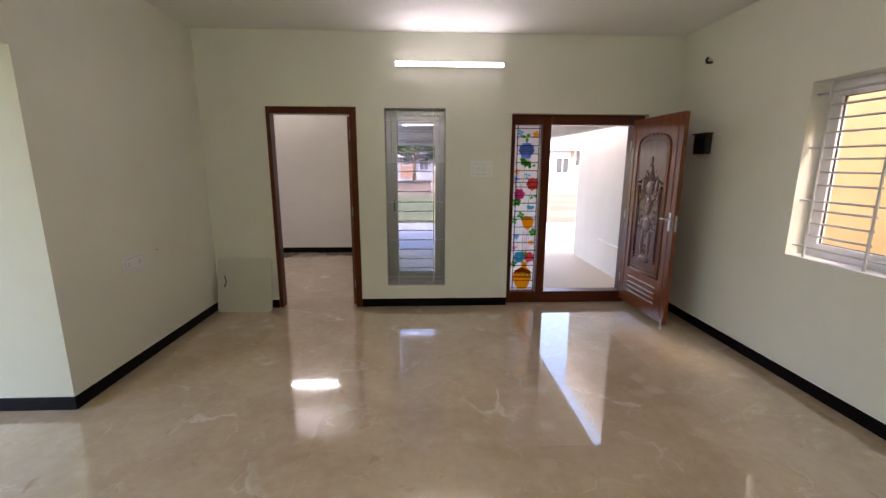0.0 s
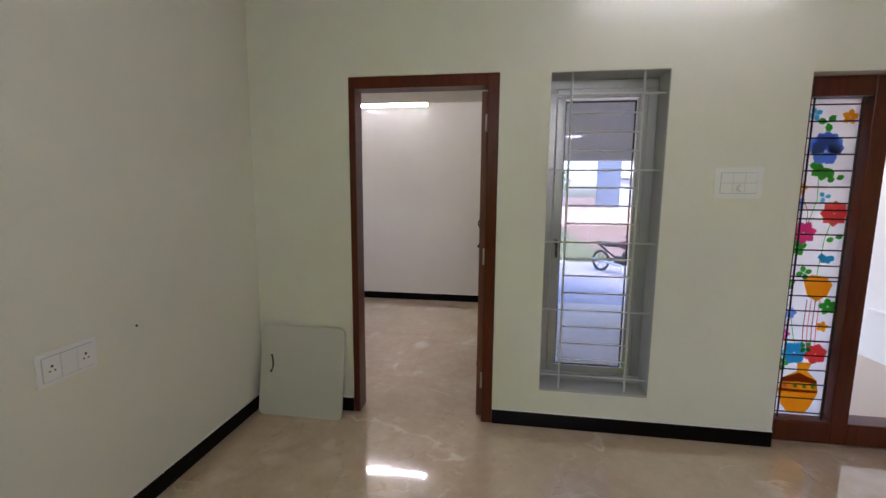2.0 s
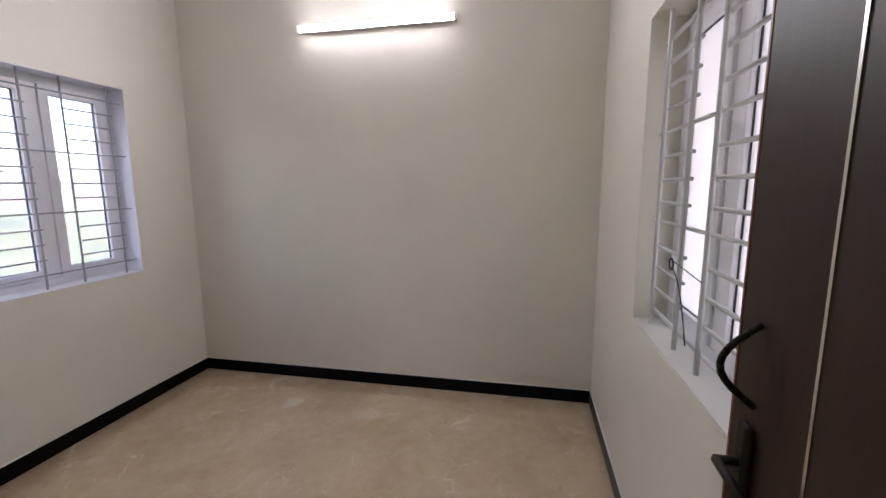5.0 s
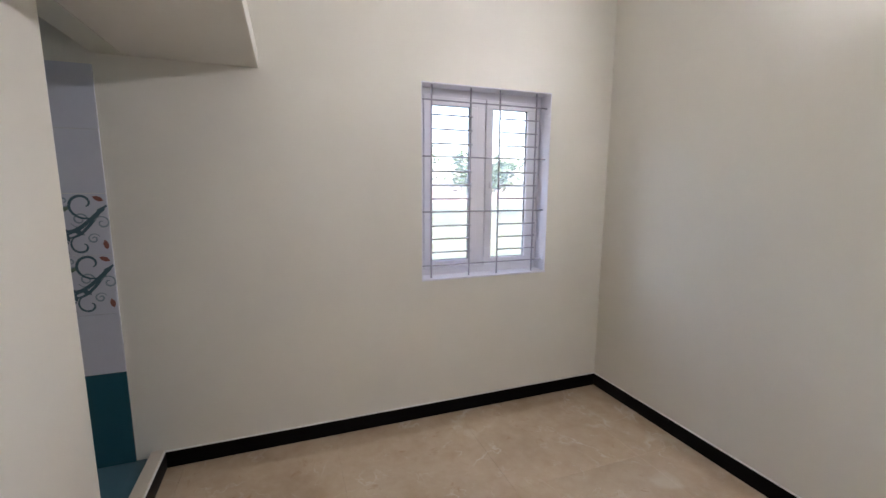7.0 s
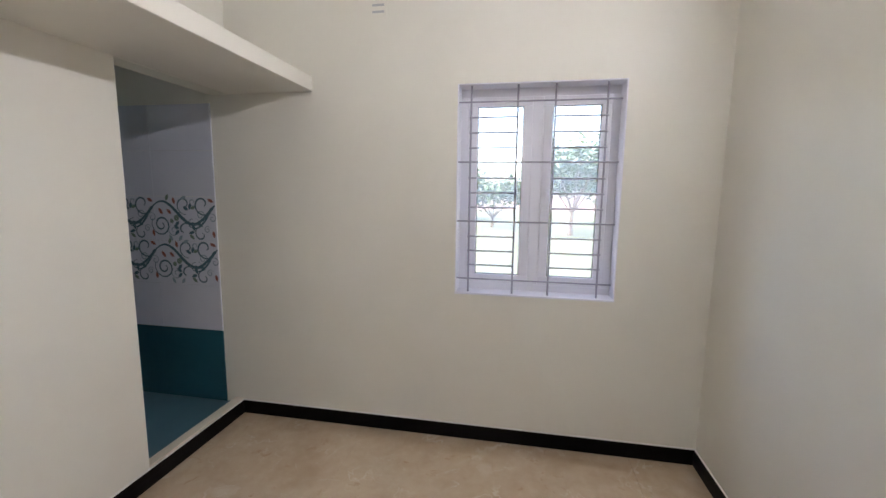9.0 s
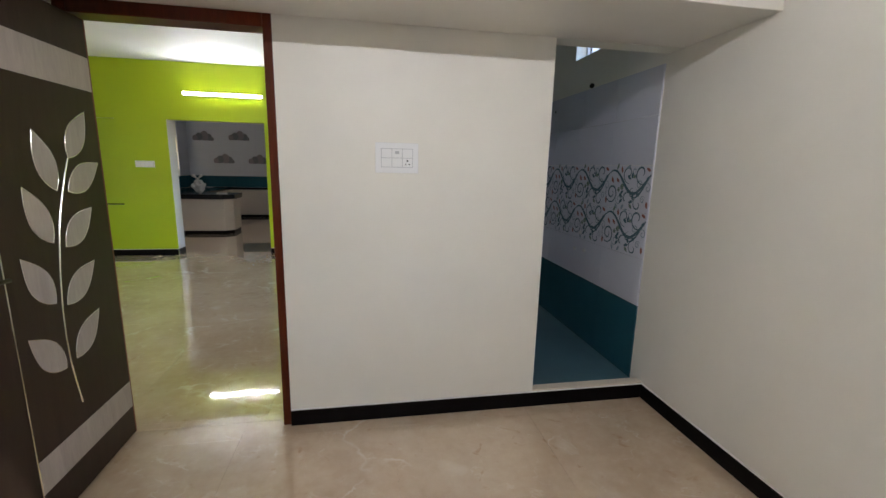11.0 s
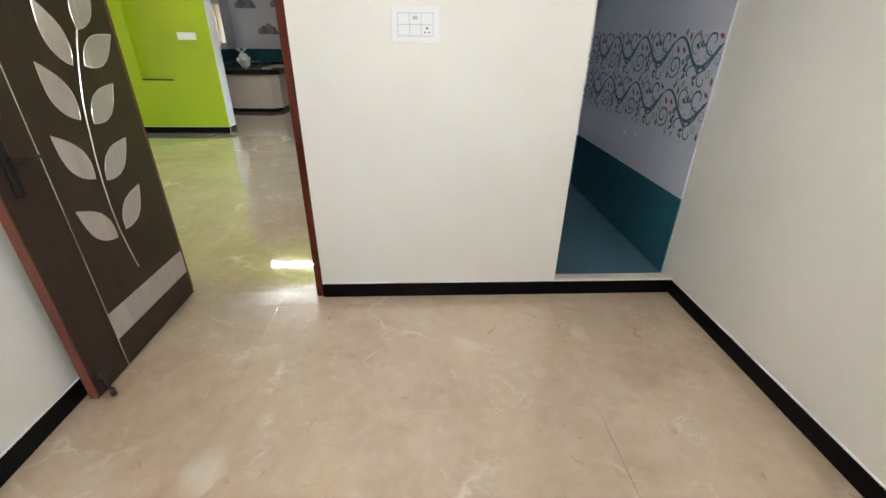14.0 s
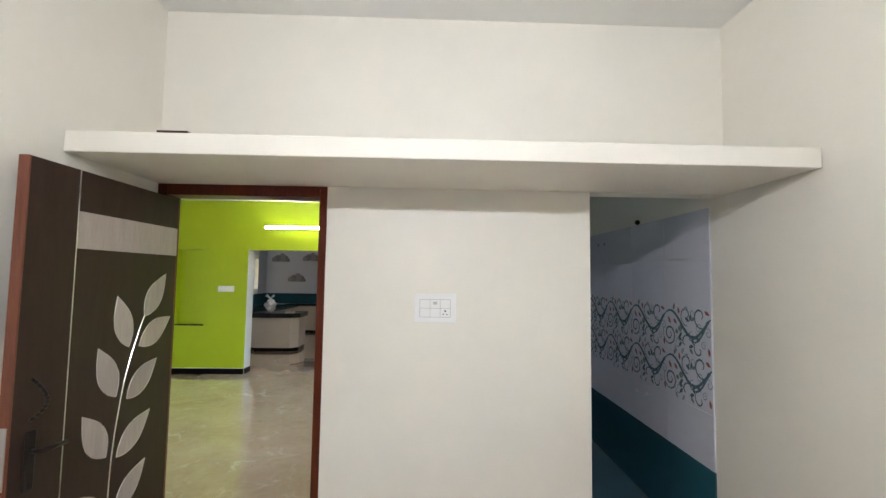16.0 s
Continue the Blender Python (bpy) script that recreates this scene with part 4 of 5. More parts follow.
# ---- switch boards ----
def switch_plate(at, w, h, cols, rows, label, holes=(), lamp=None, inset=0.022):
    """Faces local -y, standing on its centre; a raised surround with an inset field of modules."""
    s = thing("switch_board", label, "switch board", "switch boards", "", at)
    part("surround", boxed(-w / 2, w / 2, -0.008, 0, -h / 2, h / 2, 0.003), M_PLASTIC, s)
    part("field", boxed(-w / 2 + inset - 0.0015, w / 2 - inset + 0.0015, -0.0088, -0.008, -h / 2 + inset - 0.0015, h / 2 - inset + 0.0015), M_PLGREY, s, "grey seam round the modules")
    gx, gz = (w - 2 * inset) / cols, (h - 2 * inset) / rows
    for i in range(cols):
        for j in range(rows):
            x, z = -w / 2 + inset + gx * (i + 0.5), -h / 2 + inset + gz * (j + 0.5)
            part("rocker", boxed(x - gx / 2 + 0.0011, x + gx / 2 - 0.0011, -0.0125, -0.0088, z - gz / 2 + 0.0011, z + gz / 2 - 0.0011, 0.001), M_PLASTIC, s)
            if (i, j) in holes:
                for dx, dz in ((-0.009, -0.008), (0.009, -0.008), (0, 0.009)):
                    part("socket_hole", rod(bmesh.new(), (x + dx, -0.0128, z + dz), (x + dx, -0.0122, z + dz), 0.0035 if dz < 0 else 0.005, 8), M_BLACK, s)
            if (i, j) == lamp:
                part("indicator", boxed(x - 0.011, x + 0.011, -0.0133, -0.0126, z - 0.003, z + 0.012, 0.001), M_PLGREY, s, "grey indicator window")
    return s


switch_plate(pose(-0.581, BS + 0.001, 1.471, 0, 0, 180), 0.22, 0.152, 3, 2, "white six-module switch board on the bedroom wall", {(2, 0)}, (1, 1), 0.030)
sw = switch_plate(pose(2.197, -0.001, 1.503), 0.24, 0.17, 3, 2, "white switch board with a round regulator knob", (), None, 0.030)
part("knob", rod(bmesh.new(), (0.005, -0.012, -0.028), (0.005, -0.032, -0.028), 0.018, 16, 0.015), M_PLASTIC, sw, "round fan regulator knob")
switch_plate(pose(HW + 0.001, -1.235, 0.80, 0, 0, 90), 0.22, 0.125, 3, 1, "white twin socket plate low on the wall", {(0, 0), (2, 0)}, None, 0.018)
switch_plate(pose(2.79, HS + 0.001, 1.375, 0, 0, 180), 0.26, 0.095, 4, 1, "white switch plate on the green wall", (), None, 0.015)
bx = thing("meter_box", "small dark box fixed high on the wall", "wall box")
part("body", boxed(HE - 0.06, HE - 0.0005, -0.60, -0.42, 1.655, 1.835, 0.006), M_BLACK, bx)
part("cover", boxed(HE - 0.066, HE - 0.061, -0.59, -0.43, 1.67, 1.80, 0.003), M_BRONZE, bx, "dark brown cover")
part("hood", boxed(HE - 0.075, HE - 0.0005, -0.61, -0.41, 1.836, 1.846, 0.002), M_BRONZE, bx)
hk = thing("wall_hook", "small dark metal hook high on the wall", "hook")
bm = bmesh.new()
pipe(bm, [(HE - 0.001, -0.463, 2.48), (HE - 0.05, -0.463, 2.475), (HE - 0.06, -0.463, 2.50), (HE - 0.045, -0.463, 2.52)], 0.010)
part("hook", bm, M_BRONZE, hk, "", True)
for c in ((HW + 0.001, -0.933, 0.843),):
    tagged(part("wall_plug", rod(bmesh.new(), c, (c[0] + 0.004, c[1], c[2]), 0.005, 8), M_BLACK), "small dark plug hole in the wall", "wall plug", "wall plugs")

wv = thing("wall_vent", "small white slotted vent high on the bedroom wall", "vent")
part("vent_plate", boxed(BW + 0.0005, BW + 0.006, 1.06, 1.16, 2.50, 2.63, 0.002), M_WALL_IN, wv)
for k in range(3):
    part("slot", boxed(BW + 0.0055, BW + 0.0068, 1.075, 1.145, 2.520 + k * 0.036, 2.532 + k * 0.036), M_PLGREY, wv)

# ---- loose board leaning in the hall corner ----
bd = thing("leaning_board", "grey-green cupboard door with a handle leaning on the wall", "board", "", "", pose(-0.605, -0.135, 0.0, -10, 0, 0))
bm = bmesh.new()
W, H, R = 0.565, 0.575, 0.035
pts = []
for cx, cz, a0 in ((W - R, R, -90), (W - R, H - R, 0), (R, H - R, 90), (R, R, 180)):
    pts += [(cx + R * math.cos(radians(a0 + 15 * i)), 0, cz + R * math.sin(radians(a0 + 15 * i))) for i in range(7)]
plate(bm, pts, 0.018, (0, 1, 0))
part("panel", bm, M_BOARD, bd)
bm = bmesh.new()
pipe(bm, [(0.075 + 0.028 * math.sin(math.pi * i / 8), -0.001 - 0.03 * math.sin(math.pi * i / 8), 0.28 + 0.10 * i / 8) for i in range(9)], 0.005)
ball(bm, (0.075, -0.002, 0.28), (0.010, 0.006, 0.010), 1)
ball(bm, (0.075, -0.002, 0.38), (0.010, 0.006, 0.010), 1)
part("handle", bm, M_BRONZE, bd, "dark bow handle", True)

# ---- kitchen ----
KB = 0.70


def cabinet(name, x0, x1, y0, y1, label, doors, cut=0.0):
    c = thing(name, label, "cabinet", "kitchen cabinets")
    def prism(e, z0, z1):
        pts = [(x0 - e + cut, y1 + e), (x1 + e, y1 + e), (x1 + e, y0 - e), (x0 - e, y0 - e), (x0 - e, y1 + e - cut)] if cut else [(x0 - e, y1 + e), (x1 + e, y1 + e), (x1 + e, y0 - e), (x0 - e, y0 - e)]
        return plate(bmesh.new(), [(a, b, z0) for a, b in pts], z1 - z0, (0, 0, 1))
    part("plinth", prism(-0.012 if cut else -0.03, 0.0, 0.07), M_BASE, c, "black plinth")
    part("body", prism(0.0, 0.07, KB), M_CABINET, c)
    for (a, b, face) in doors:
        d = part("cabinet_door", boxed(a + 0.004, b - 0.004, face, face + 0.006, 0.085, KB - 0.015, 0.002), M_CABINET, c)
    return c


PY = -6.68
cabinet("peninsula_cabinet", 2.25, 3.15, PY - 0.60, PY, "cream peninsula kitchen cabinet with black plinth", ((2.40, 3.13, PY + 0.001),), 0.14)
cabinet("peninsula_cabinet", 3.16, HE - 0.003, PY - 0.60, PY - 0.05, "cream corner kitchen cabinet beside the window", ())
cabinet("base_cabinet", 0.3, 3.68, -10.097, -9.52, "cream base cabinet along the tiled wall", ((2.0, 2.55, -9.518), (2.56, 3.1, -9.518), (3.11, 3.66, -9.518)))
cabinet("base_cabinet", 3.70, HE - 0.003, -10.097, PY - 0.61, "cream base cabinet under the kitchen window", ())
wtop = tagged(part("worktop", plate(bmesh.new(), [(2.35, PY + 0.035, KB + 0.001), (3.19, PY + 0.035, KB + 0.001), (3.19, PY - 0.63, KB + 0.001), (2.21, PY - 0.63, KB + 0.001), (2.21, PY - 0.10, KB + 0.001)], 0.094, (0, 0, 1)), M_GRANITE), "black polished granite peninsula worktop", "worktop")
tagged(part("worktop", boxed(3.194, HE - 0.003, -10.097, PY, KB + 0.001, KB + 0.05, 0.006), M_GRANITE), "black polished granite worktop by the window", "worktop")
tagged(part("worktop", boxed(0.28, 3.66, -10.097, -9.98, KB + 0.001, KB + 0.06, 0.006), M_GRANITE), "black polished granite worktop along the wall", "worktop")
kt = thing("kitchen_tiling", "pale wall tiles over a teal splashback band", "wall tiles", "", "structure")
for i in range(8):
    x = -0.4 + i * 0.588
    part("wall_tile", boxed(x + 0.001, x + 0.587, -10.0995, -10.091, KB + 0.062, 1.06), M_TEALT, kt)
    for j in range(5):
        part("wall_tile", boxed(x + 0.001, x + 0.587, -10.0995, -10.092, 1.062 + j * 0.32, 1.38 + j * 0.32), M_KTILE, kt)
for i in range(6):
    y = -10.09 + i * 0.6
    part("wall_tile", boxed(HE - 0.009, HE - 0.0005, y + 0.001, y + 0.599, KB + 0.052, 1.06), M_TEALT, kt)
    if not 0.8 < (i + 0.5) * 0.6 < 1.6:
        for j in range(5):
            part("wall_tile", boxed(HE - 0.008, HE - 0.0005, y + 0.001, y + 0.599, 1.062 + j * 0.32, 1.38 + j * 0.32), M_KTILE, kt)
M_PRINT = mat("grey_fruit_print", (0.20, 0.21, 0.24), 0.25)
M_PRINT2 = mat("dim_fruit_print", (0.30, 0.28, 0.30), 0.25)
for px, pz in ((3.86, 2.0), (2.97, 2.03), (3.38, 1.42), (2.5, 1.42)):
    bm = bmesh.new()
    bm2 = bmesh.new()
    for k, (dx, dz, r) in enumerate(((-0.16, 0.06, 0.10), (-0.05, 0.10, 0.13), (0.08, 0.07, 0.11), (0.18, 0.04, 0.08), (-0.24, 0.02, 0.05))):
        plate(bm if k % 2 == 0 else bm2, [(px + dx + r * 0.8 * math.cos(a), -10.0915 + 0.0006 * k, pz + max(-0.02, dz + r * math.sin(a))) for a in [i * math.pi / 8 for i in range(16)]], 0.0006, (0, 1, 0))
    part("fruit_print", bm, M_PRINT, kt, "grey fruit picture tile")
    part("fruit_print", bm2, M_PRINT2, kt, "dim fruit picture tile")
w6 = thing("window_6", "kitchen window glowing with warm daylight", "window", "", "structure")
sash(w6, 1, KWIN[0] + 0.001, KWIN[1] - 0.001, KWIN[2] + 0.001, KWIN[3] - 0.001, HE + 0.15, 0.05, 0.06, M_UPVC, "window_frame")
pane(w6, 1, KWIN[0] + 0.05, KWIN[1] - 0.05, KWIN[2] + 0.05, KWIN[3] - 0.05, HE + 0.15)
bg = thing("plastic_bag", "crumpled clear and white plastic bag on the worktop", "bag", "", "", pose(2.93, PY - 0.30, KB + 0.0955))
M_BAG = mat("white_polythene", (0.72, 0.71, 0.68), 0.3)
bm = ball(bmesh.new(), (0, 0, 0.14), (0.11, 0.10, 0.14), 4)
for v in bm.verts:
    n = noise.noise(v.co * 14)
    v.co += Vector((v.co.x, v.co.y, 0)) * 0.5 * n
    v.co.z = max(0.0, v.co.z + 0.03 * n)
part("bag_body", bm, M_BAG, bg, "", True)
bm = rod(bmesh.new(), (0, 0, 0.24), (0.01, 0.0, 0.30), 0.035, 14, 0.02)
for a in (-0.5, 0.4, 2.6):
    rod(bm, (0.01, 0, 0.29), (0.01 + 0.10 * math.cos(a), 0.05 * math.sin(a), 0.36), 0.012, 8, 0.028)
part("bag_neck", bm, M_BAG, bg, "twisted neck", True)
tagged(part("soap_tray", boxed(2.38, 2.56, PY - 0.25, PY - 0.13, KB + 0.096, KB + 0.12, 0.006), M_PLASTIC), "small pale tray on the black worktop", "tray")


# ---- porch and outdoors ----
def ground_mat(name, a, b, sc, rough=0.9):
    m = mat(name, a, rough)
    v = coords(m)
    col = ramp(m, noise_tex(m, v, sc, 8.0, 0.65), [(0.35, a), (0.65, b)])
    wire(m, col, bsdf(m).inputs["Base Color"])
    bump(m, noise_tex(m, v, sc * 12, 5.0), 0.4, 0.01)
    return m


M_CONC = ground_mat("grey_concrete", (0.24, 0.235, 0.25), (0.32, 0.31, 0.33), 1.5)
M_EARTH = ground_mat("reddish_earth", (0.15, 0.092, 0.062), (0.23, 0.15, 0.10), 0.4)
M_GRASS = ground_mat("rough_grass", (0.075, 0.09, 0.03), (0.125, 0.125, 0.05), 0.6)
M_RUBBLEWALL = ground_mat("weathered_pink_render", (0.36, 0.28, 0.24), (0.46, 0.38, 0.33), 0.8)
M_LEAVES = mat("green_foliage", (0.06, 0.11, 0.035), 0.6)
M_TRUNK = mat("bark", (0.14, 0.10, 0.07), 0.9)
M_HOUSEW = paint("house_white_paint", (0.52, 0.54, 0.60), 0.8, 0.06)
M_HOUSEO = paint("house_orange_paint", (0.45, 0.25, 0.165), 0.8, 0.06)
M_DARKGL = mat("dark_window_glass", (0.05, 0.06, 0.07), 0.1)

structure("ground", boxed(-400, 400, -400, 400, -0.55, -0.32), M_EARTH, "reddish bare earth round the house", "ground")
structure("porch_floor", boxed(1.117, HE, 0.232, 3.70, -0.32, -0.10), M_CONC, "grey concrete floor of the porch", "floor")
pw = structure("wall_porch_east", holed(1, 0.232, 2.75, HE, 4.48, -0.3, 2.5), M_OUT, "pale plastered side wall of the porch", "wall")
structure("porch_ceiling", boxed(1.117, 3.76, 0.232, 3.68, 2.70, 2.85), M_WHITE, "white porch ceiling slab", "ceiling")
structure("porch_beam", boxed(1.117, 3.62, 3.42, 3.66, 1.90, 2.698), M_OUT, "cream plastered beam at the porch edge", "beam")
structure("porch_side_beam", boxed(3.624, 3.76, 0.235, 3.66, 1.98, 2.698), M_OUT, "cream plastered beam along the porch side", "beam")
# thin white slab imitates the strip of floor lit by open sky
structure("porch_strip", boxed(3.90, HE - 0.002, 0.30, 3.695, -0.0995, -0.085, 0.003), M_WHITE, "thin white slab imitating daylight on the floor beside the porch wall", "floor")
part("porch_ledge", boxed(HE - 0.05, HE - 0.002, 0.3, 1.68, 0.42, 0.45, 0.004), M_OUT, pw, "thin ledge along the porch wall")
pil = thing("porch_pillar", "cream square porch pillar on a plinth", "pillar")
part("shaft", boxed(3.47, 3.68, 3.43, 3.655, 0.0, 1.898, 0.006), M_OUT, pil)
part("base", boxed(3.42, 3.72, 3.38, 3.69, -0.10, 0.0, 0.006), M_OUT, pil)
structure("yard", boxed(-3, 9, 3.705, 7.6, -0.319, -0.12), M_CONC, "grey concrete yard and lane before the porch", "road")
structure("lawn", boxed(-30, 3.6, 8.3, 19, -0.319, -0.14), M_GRASS, "rough green grass beyond the lane", "ground")
structure("back_lawn", boxed(-40, -7.0, -20, 30, -0.318, -0.12), M_GRASS, "green grass beside the bedroom", "ground")

# neighbour's yellow wall
structure("wall_neighbour", boxed(5.9, 6.1, -14, 0.4, -0.32, 4.2), M_YELLOW, "plain yellow plastered wall of the next house", "wall")

rng = random.Random(11)
deb = bmesh.new()
for i in range(60):
    x, y = rng.gauss(3.4, 1.3), rng.gauss(7.95, 0.22)
    s = rng.uniform(0.03, 0.11)
    ball(deb, (x, y, -0.30 + s * 0.6), (s * rng.uniform(0.8, 1.5), s, s * 0.7), 1)
tagged(part("rubble", deb, M_HOUSEW), "pale rubble strewn along the lane edge", "rubble", "", "stuff")

# pair of sandals left on the porch
def sandal(at):
    sh = thing("sandal", "dark rubber sandal on the porch floor", "sandal", "pair of sandals", "", at)
    part("sole", boxed(-0.13, 0.13, -0.048, 0.048, 0, 0.024, 0.010), M_BLACK, sh)
    bm = bmesh.new()
    for k in range(4):
        pipe(bm, [(0.01 + 0.018 * k, -0.048 + 0.096 * i / 8, 0.02 + 0.048 * math.sin(math.pi * i / 8)) for i in range(9)], 0.012)
    pipe(bm, [(0.06, 0, 0.064), (0.11, 0, 0.022)], 0.008)
    part("strap", bm, M_BLACK, sh, "", True)


sandal(pose(3.05, 2.53, -0.0995, 0, 0, -55))
sandal(pose(3.14, 2.46, -0.0995, 0, 0, -38))


# ---- motorbike ----
def motorbike(at):
    b = thing("motorbike", "black commuter motorbike with a red tank, parked", "motorbike", "", "", at)
    for x in (-0.62, 0.62):
        w = part("wheel", rod(bmesh.new(), (x, -0.035, 0.29), (x, 0.035, 0.29), 0.045, 12), M_STEEL, b, "steel hub wheel")
        bm = bmesh.new()
        for i in range(20):
            a0, a1 = 2 * math.pi * i / 20, 2 * math.pi * (i + 1) / 20
            rod(bm, (x + 0.255 * math.cos(a0), 0, 0.29 + 0.255 * math.sin(a0)), (x + 0.255 * math.cos(a1), 0, 0.29 + 0.255 * math.sin(a1)), 0.038, 8)
        part("tyre", bm, M_BLACK, w, "black tyre", True)
        bm = bmesh.new()
        for i in range(6):
            a = math.pi * i / 3
            rod(bm, (x, 0, 0.29), (x + 0.23 * math.cos(a), 0, 0.29 + 0.23 * math.sin(a)), 0.010, 6)
        part("spokes", bm, M_BRONZE, w)
    for y in (-0.07, 0.07):
        part("fork", rod(bmesh.new(), (0.62, y, 0.29), (0.42, y, 0.92), 0.020, 10), M_STEEL, b)
    bm = pipe(bmesh.new(), [(0.44, 0, 0.85), (0.25, 0, 0.50), (-0.15, 0, 0.42), (-0.40, 0, 0.55), (-0.70, 0, 0.72)], 0.028)
    pipe(bm, [(-0.20, 0.06, 0.40), (-0.62, 0.06, 0.29)], 0.022)
    part("chassis", bm, M_BLACK, b)
    part("engine", ball(boxed(-0.12, 0.22, -0.11, 0.11, 0.26, 0.48, 0.03), (0.14, 0, 0.50), (0.09, 0.09, 0.12)), M_BRONZE, b, "dark finned engine")
    part("tank", ball(bmesh.new(), (0.18, 0, 0.78), (0.27, 0.13, 0.13), 3), mat("red_tank_paint", (0.13, 0.015, 0.022), 0.25), b, "red fuel tank", True)
    bm = ball(bmesh.new(), (-0.32, 0, 0.76), (0.38, 0.13, 0.07), 3)
    part("seat", bm, M_BLACK, b, "black seat", True)
    part("tail", ball(bmesh.new(), (-0.68, 0, 0.76), (0.16, 0.09, 0.06), 2), M_BLACK, b, "", True)
    bm = pipe(bmesh.new(), [(0.30, -0.36, 1.02), (0.38, -0.18, 1.06), (0.42, 0, 0.98), (0.38, 0.18, 1.06), (0.30, 0.36, 1.02)], 0.014)
    part("handlebar", bm, M_BLACK, b)
    part("headlight", ball(bmesh.new(), (0.50, 0, 0.90), (0.09, 0.10, 0.11), 2), M_BLACK, b, "", True)
    part("exhaust", rod(bmesh.new(), (0.1, -0.12, 0.25), (-0.75, -0.14, 0.33), 0.04, 12), M_STEEL, b)
    part("mudguard", ball(bmesh.new(), (0.60, 0, 0.55), (0.22, 0.06, 0.05), 2), M_BLACK, b, "", True)
    part("side_stand", rod(bmesh.new(), (-0.05, 0.08, 0.35), (-0.10, 0.20, 0.0), 0.012, 8), M_STEEL, b)
    return b


motorbike(pose(3.24, 6.1, -0.12, 0, 0, 308) @ Matrix.Scale(0.76, 4))


# ---- houses across the lane ----
def house(name, x0, x1, y0, y1, h, label, accent, seed):
    hs = thing(name, label, "house")
    part("wall", boxed(x0, x1, y0, y1, -0.31, h), M_HOUSEW, hs)
    part("roof", boxed(x0 - 0.3, x1 + 0.3, y0 - 0.4, y1 + 0.3, h, h + 0.25), M_HOUSEW, hs)
    part("parapet", boxed(x0, x1, y0 - 0.02, y0 + 0.15, h + 0.25, h + 0.95), M_HOUSEW, hs)
    part("accent_panel", boxed(x0 + accent, x0 + accent + 1.8, y0 - 0.12, y0 - 0.003, 0.0, h + 1.2), M_HOUSEO, hs, "tan orange feature panel")
    pw = part("window", boxed(x0 + accent + 0.25, x0 + accent + 1.25, y0 - 0.17, y0 - 0.121, 1.4, 3.0), M_UPVC, hs)
    part("window_pane", boxed(x0 + accent + 0.35, x0 + accent + 1.15, y0 - 0.18, y0 - 0.1705, 1.5, 2.9), M_DARKGL, pw)
    part("balcony", boxed(x0 + accent + 1.9, x1 - 0.4, y0 - 1.1, y0 - 0.003, h / 2 - 0.1, h / 2 + 0.15), M_HOUSEW, hs)
    part("balcony_rail", boxed(x0 + accent + 1.9, x1 - 0.4, y0 - 1.12, y0 - 1.06, h / 2 + 0.16, h / 2 + 1.0), M_DARKGL, hs, "dark balcony railing")
    r = random.Random(seed)
    for k in range(2):
        z = k * h / 2 + 0.9
        x = x0 + 0.8
        while x < x1 - 1.6:
            if not (x0 + accent - 1.2 < x < x0 + accent + 1.9):
                w = part("window", boxed(x, x + 1.1, y0 - 0.05, y0 - 0.004, z, z + 1.25), M_UPVC, hs)
                part("window_pane", boxed(x + 0.07, x + 0.52, y0 - 0.06, y0 - 0.051, z + 0.07, z + 1.18), M_DARKGL, w)
                part("window_pane", boxed(x + 0.58, x + 1.03, y0 - 0.06, y0 - 0.051, z + 0.07, z + 1.18), M_DARKGL, w)
            x += 2.2
    part("sunshade", boxed(x0, x1, y0 - 0.5, y0 - 0.003, h / 2 - 0.45, h / 2 - 0.35), M_HOUSEW, hs)
    return hs


house("house", 9.0, 18.0, 29.0, 37.0, 6.2, "white two-storey house with a tan orange panel", 4.2, 3)
house("house", 20.0, 29.0, 30.0, 38.0, 6.6, "white two-storey house with dark balcony railing", 5.0, 7)
house("house", -2.0, 3.8, 46.0, 54.0, 5.6, "pale flat-roofed house beyond the field", 0.8, 9)
structure("boundary_wall", boxed(2.0, 40, 22.6, 22.8, -0.31, 0.75), M_RUBBLEWALL, "low reddish boundary wall beyond the grass", "wall")


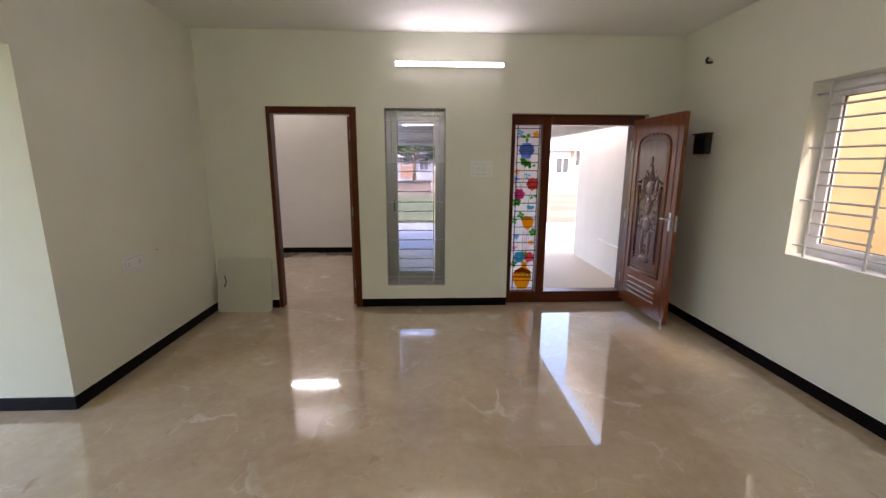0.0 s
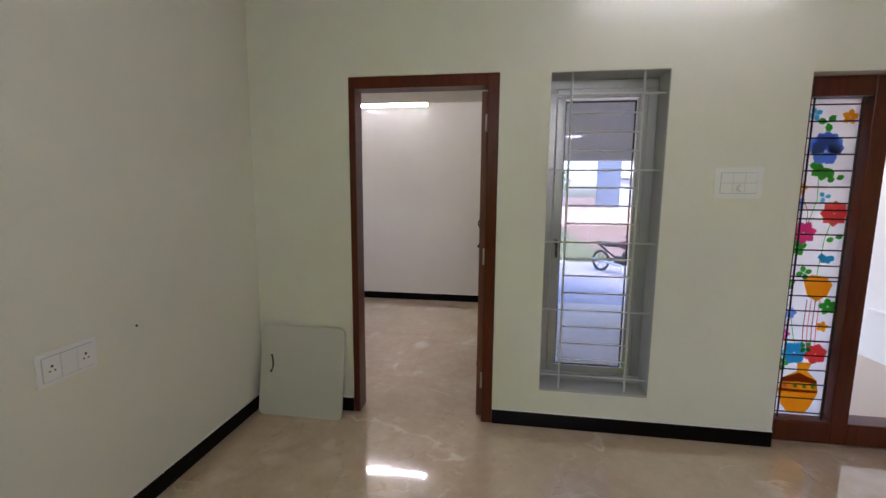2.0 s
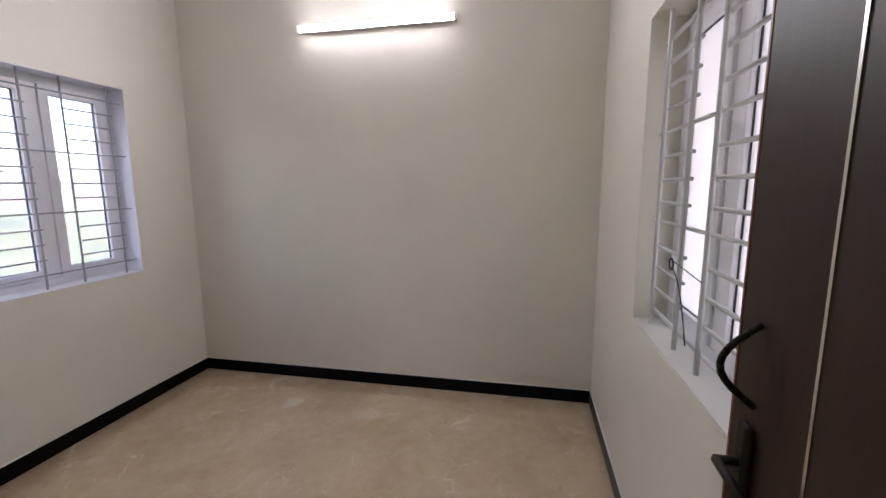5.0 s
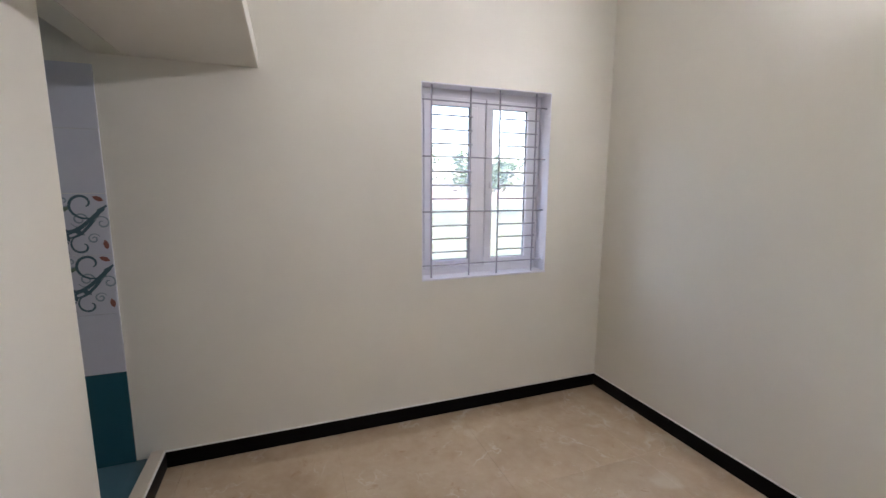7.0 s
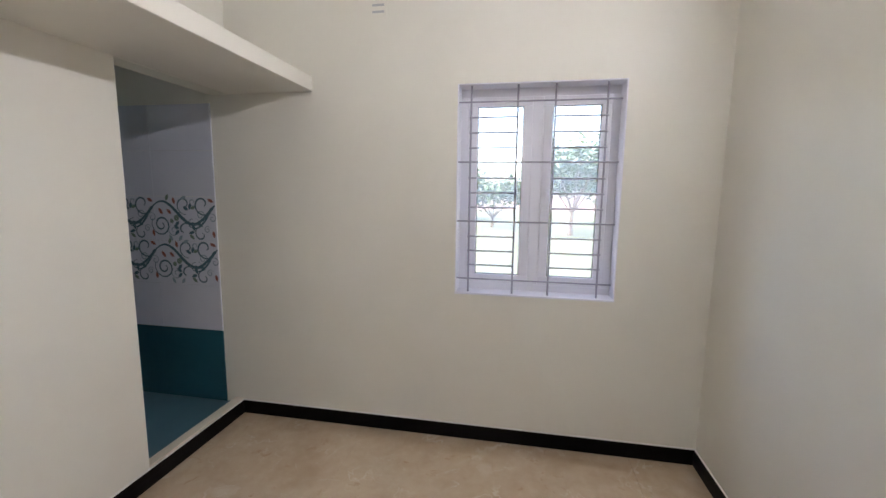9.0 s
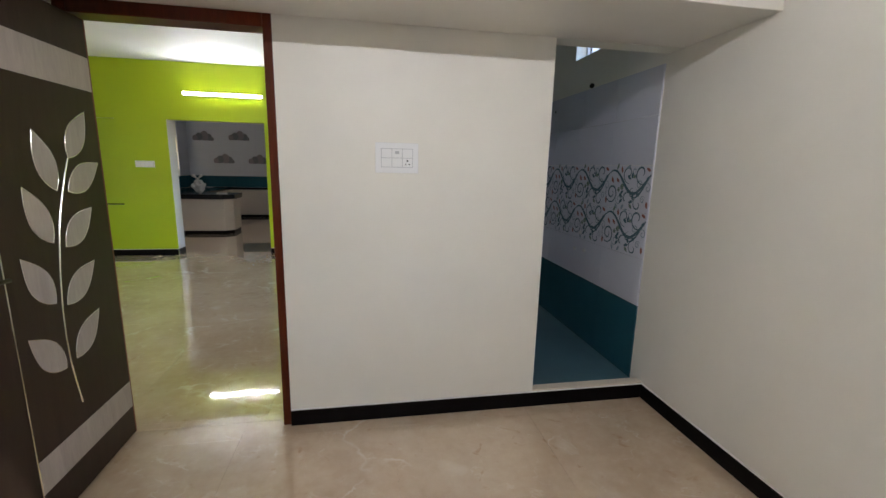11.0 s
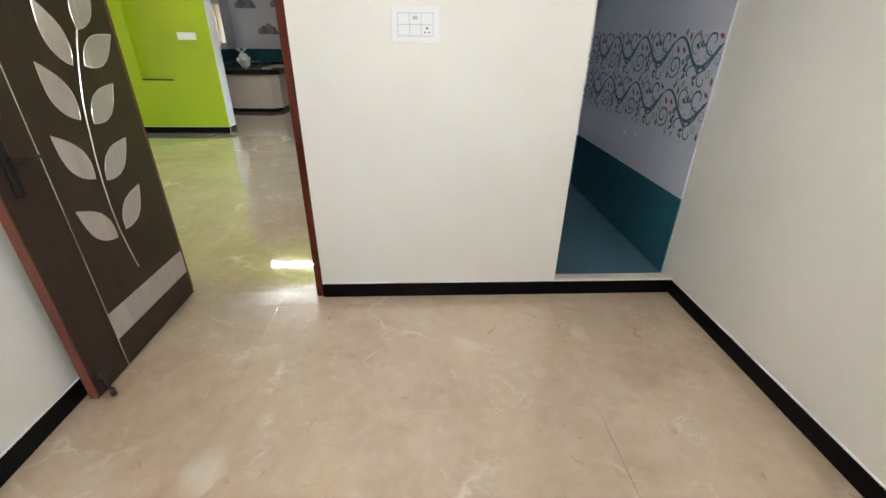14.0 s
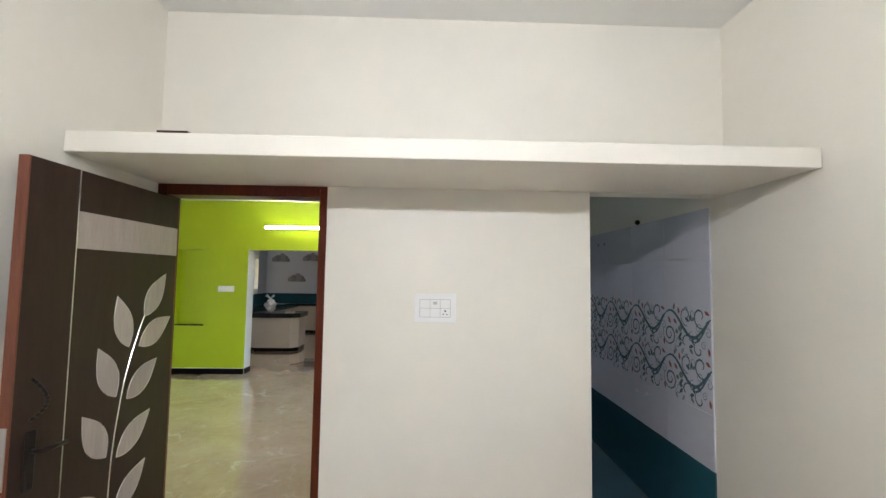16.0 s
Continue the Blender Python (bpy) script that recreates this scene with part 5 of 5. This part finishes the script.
def tree(at, h, spread, n, seed, label, trunk_h=None):
    """A tapered trunk with limbs and a ragged crown of small leaf clumps."""
    r = random.Random(seed)
    t = thing("tree", label, "tree", "trees", "", at)
    bm = bmesh.new()
    th = trunk_h or h * 0.4
    rod(bm, (0, 0, -0.05), (0.1, 0.05, th), 0.035 * h, 10, 0.018 * h)
    tips = []
    for i in range(8):
        a = i * 0.8 + r.uniform(-0.3, 0.3)
        tip = (spread * r.uniform(0.4, 0.85) * math.cos(a), spread * r.uniform(0.4, 0.85) * math.sin(a), h * r.uniform(0.55, 0.92))
        rod(bm, (0.1, 0.05, th * r.uniform(0.75, 1.0)), tip, 0.013 * h, 7, 0.004 * h)
        tips.append(Vector(tip))
    part("trunk", bm, M_TRUNK, t)
    verts, faces = [], []
    for i in range(n):
        c = r.choice(tips) + Vector((r.gauss(0, 1), r.gauss(0, 1), r.gauss(0, 0.8))) * spread * 0.22
        ax = Vector((r.uniform(-1, 1), r.uniform(-1, 1), r.uniform(-0.6, 0.6))).normalized()
        sd = ax.orthogonal().normalized()
        L, Wd = spread * r.uniform(0.05, 0.10), spread * r.uniform(0.02, 0.045)
        k = len(verts)
        verts += [c - ax * L, c + sd * Wd, c + ax * L, c - sd * Wd]
        faces.append((k, k + 1, k + 2, k + 3))
    me = bpy.data.meshes.new("crown")
    me.from_pydata(verts, [], faces)
    me.materials.append(M_LEAVES)
    ob = new("crown", me)
    ob.parent = t
    return t


tree(pose(-2.2, 33, -0.14), 6.5, 3.2, 2600, 1, "broad green tree beyond the grass")
tree(pose(0.6, 37, -0.14), 5.6, 3.0, 2600, 2, "broad green tree before the far house")
tree(pose(4.0, 40, -0.14), 4.6, 2.6, 2200, 3, "small green tree before the far house")
tree(pose(-5.5, 36, -0.14), 7.2, 3.4, 2600, 4, "tall green tree beyond the grass")
tree(pose(-17.0, 3.9, -0.12), 3.4, 1.7, 1800, 5, "leafy young tree on the grass", 1.0)
tree(pose(-20.0, 0.6, -0.12), 2.4, 1.6, 1800, 6, "leafy shrub on the grass", 0.5)
tree(pose(-24.0, 6.8, -0.12), 3.6, 2.4, 1800, 8, "bushy tree on the grass", 0.8)
tree(pose(-26.0, -3.0, -0.12), 3.0, 2.4, 1800, 9, "bushy tree on the grass", 0.8)
tree(pose(-23.0, 12.0, -0.12), 3.4, 2.2, 1800, 12, "bushy tree on the grass", 0.8)

# ---- floor tiles ----
TS = 0.8
shared = {}
floor_ob = bpy.data.objects["floor"]


def lay(x0, x1, y0, y1, ox, oy):
    i0, i1 = math.floor((x0 - ox) / TS), math.ceil((x1 - ox) / TS)
    j0, j1 = math.floor((y0 - oy) / TS), math.ceil((y1 - oy) / TS)
    for i in range(i0, i1):
        for j in range(j0, j1):
            a, b = max(x0, ox + i * TS) + 0.0003, min(x1, ox + (i + 1) * TS) - 0.0003
            c, d = max(y0, oy + j * TS) + 0.0003, min(y1, oy + (j + 1) * TS) - 0.0003
            if b - a < 0.02 or d - c < 0.02:
                continue
            key = (round(b - a, 3), round(d - c, 3))
            if key not in shared:
                w, h = (b - a) / 2, (d - c) / 2
                me = bpy.data.meshes.new("floor_tile")
                e = 0.0003
                me.from_pydata([(-w, -h, -0.011), (w, -h, -0.011), (w, h, -0.011), (-w, h, -0.011), (-w, -h, -e), (w, -h, -e), (w, h, -e), (-w, h, -e),
                                (-w + e, -h + e, 0), (w - e, -h + e, 0), (w - e, h - e, 0), (-w + e, h - e, 0)], [],
                               [(8, 9, 10, 11), (4, 5, 9, 8), (5, 6, 10, 9), (6, 7, 11, 10), (7, 4, 8, 11), (0, 1, 5, 4), (1, 2, 6, 5), (2, 3, 7, 6), (3, 0, 4, 7)])
                me.materials.append(M_TILE)
                shared[key] = me
            ob = new("floor_tile", shared[key])
            ob.parent = floor_ob
            ob.location = ((a + b) / 2, (c + d) / 2, 0)


lay(BW, BE, 0.06, BN, BW, 0.21)
lay(-2.44, HE, HS - 0.115, 0.059, HW - 1.6, 0.0)
lay(-0.5, HE, -10.10, HS - 0.116, HW, -10.10)
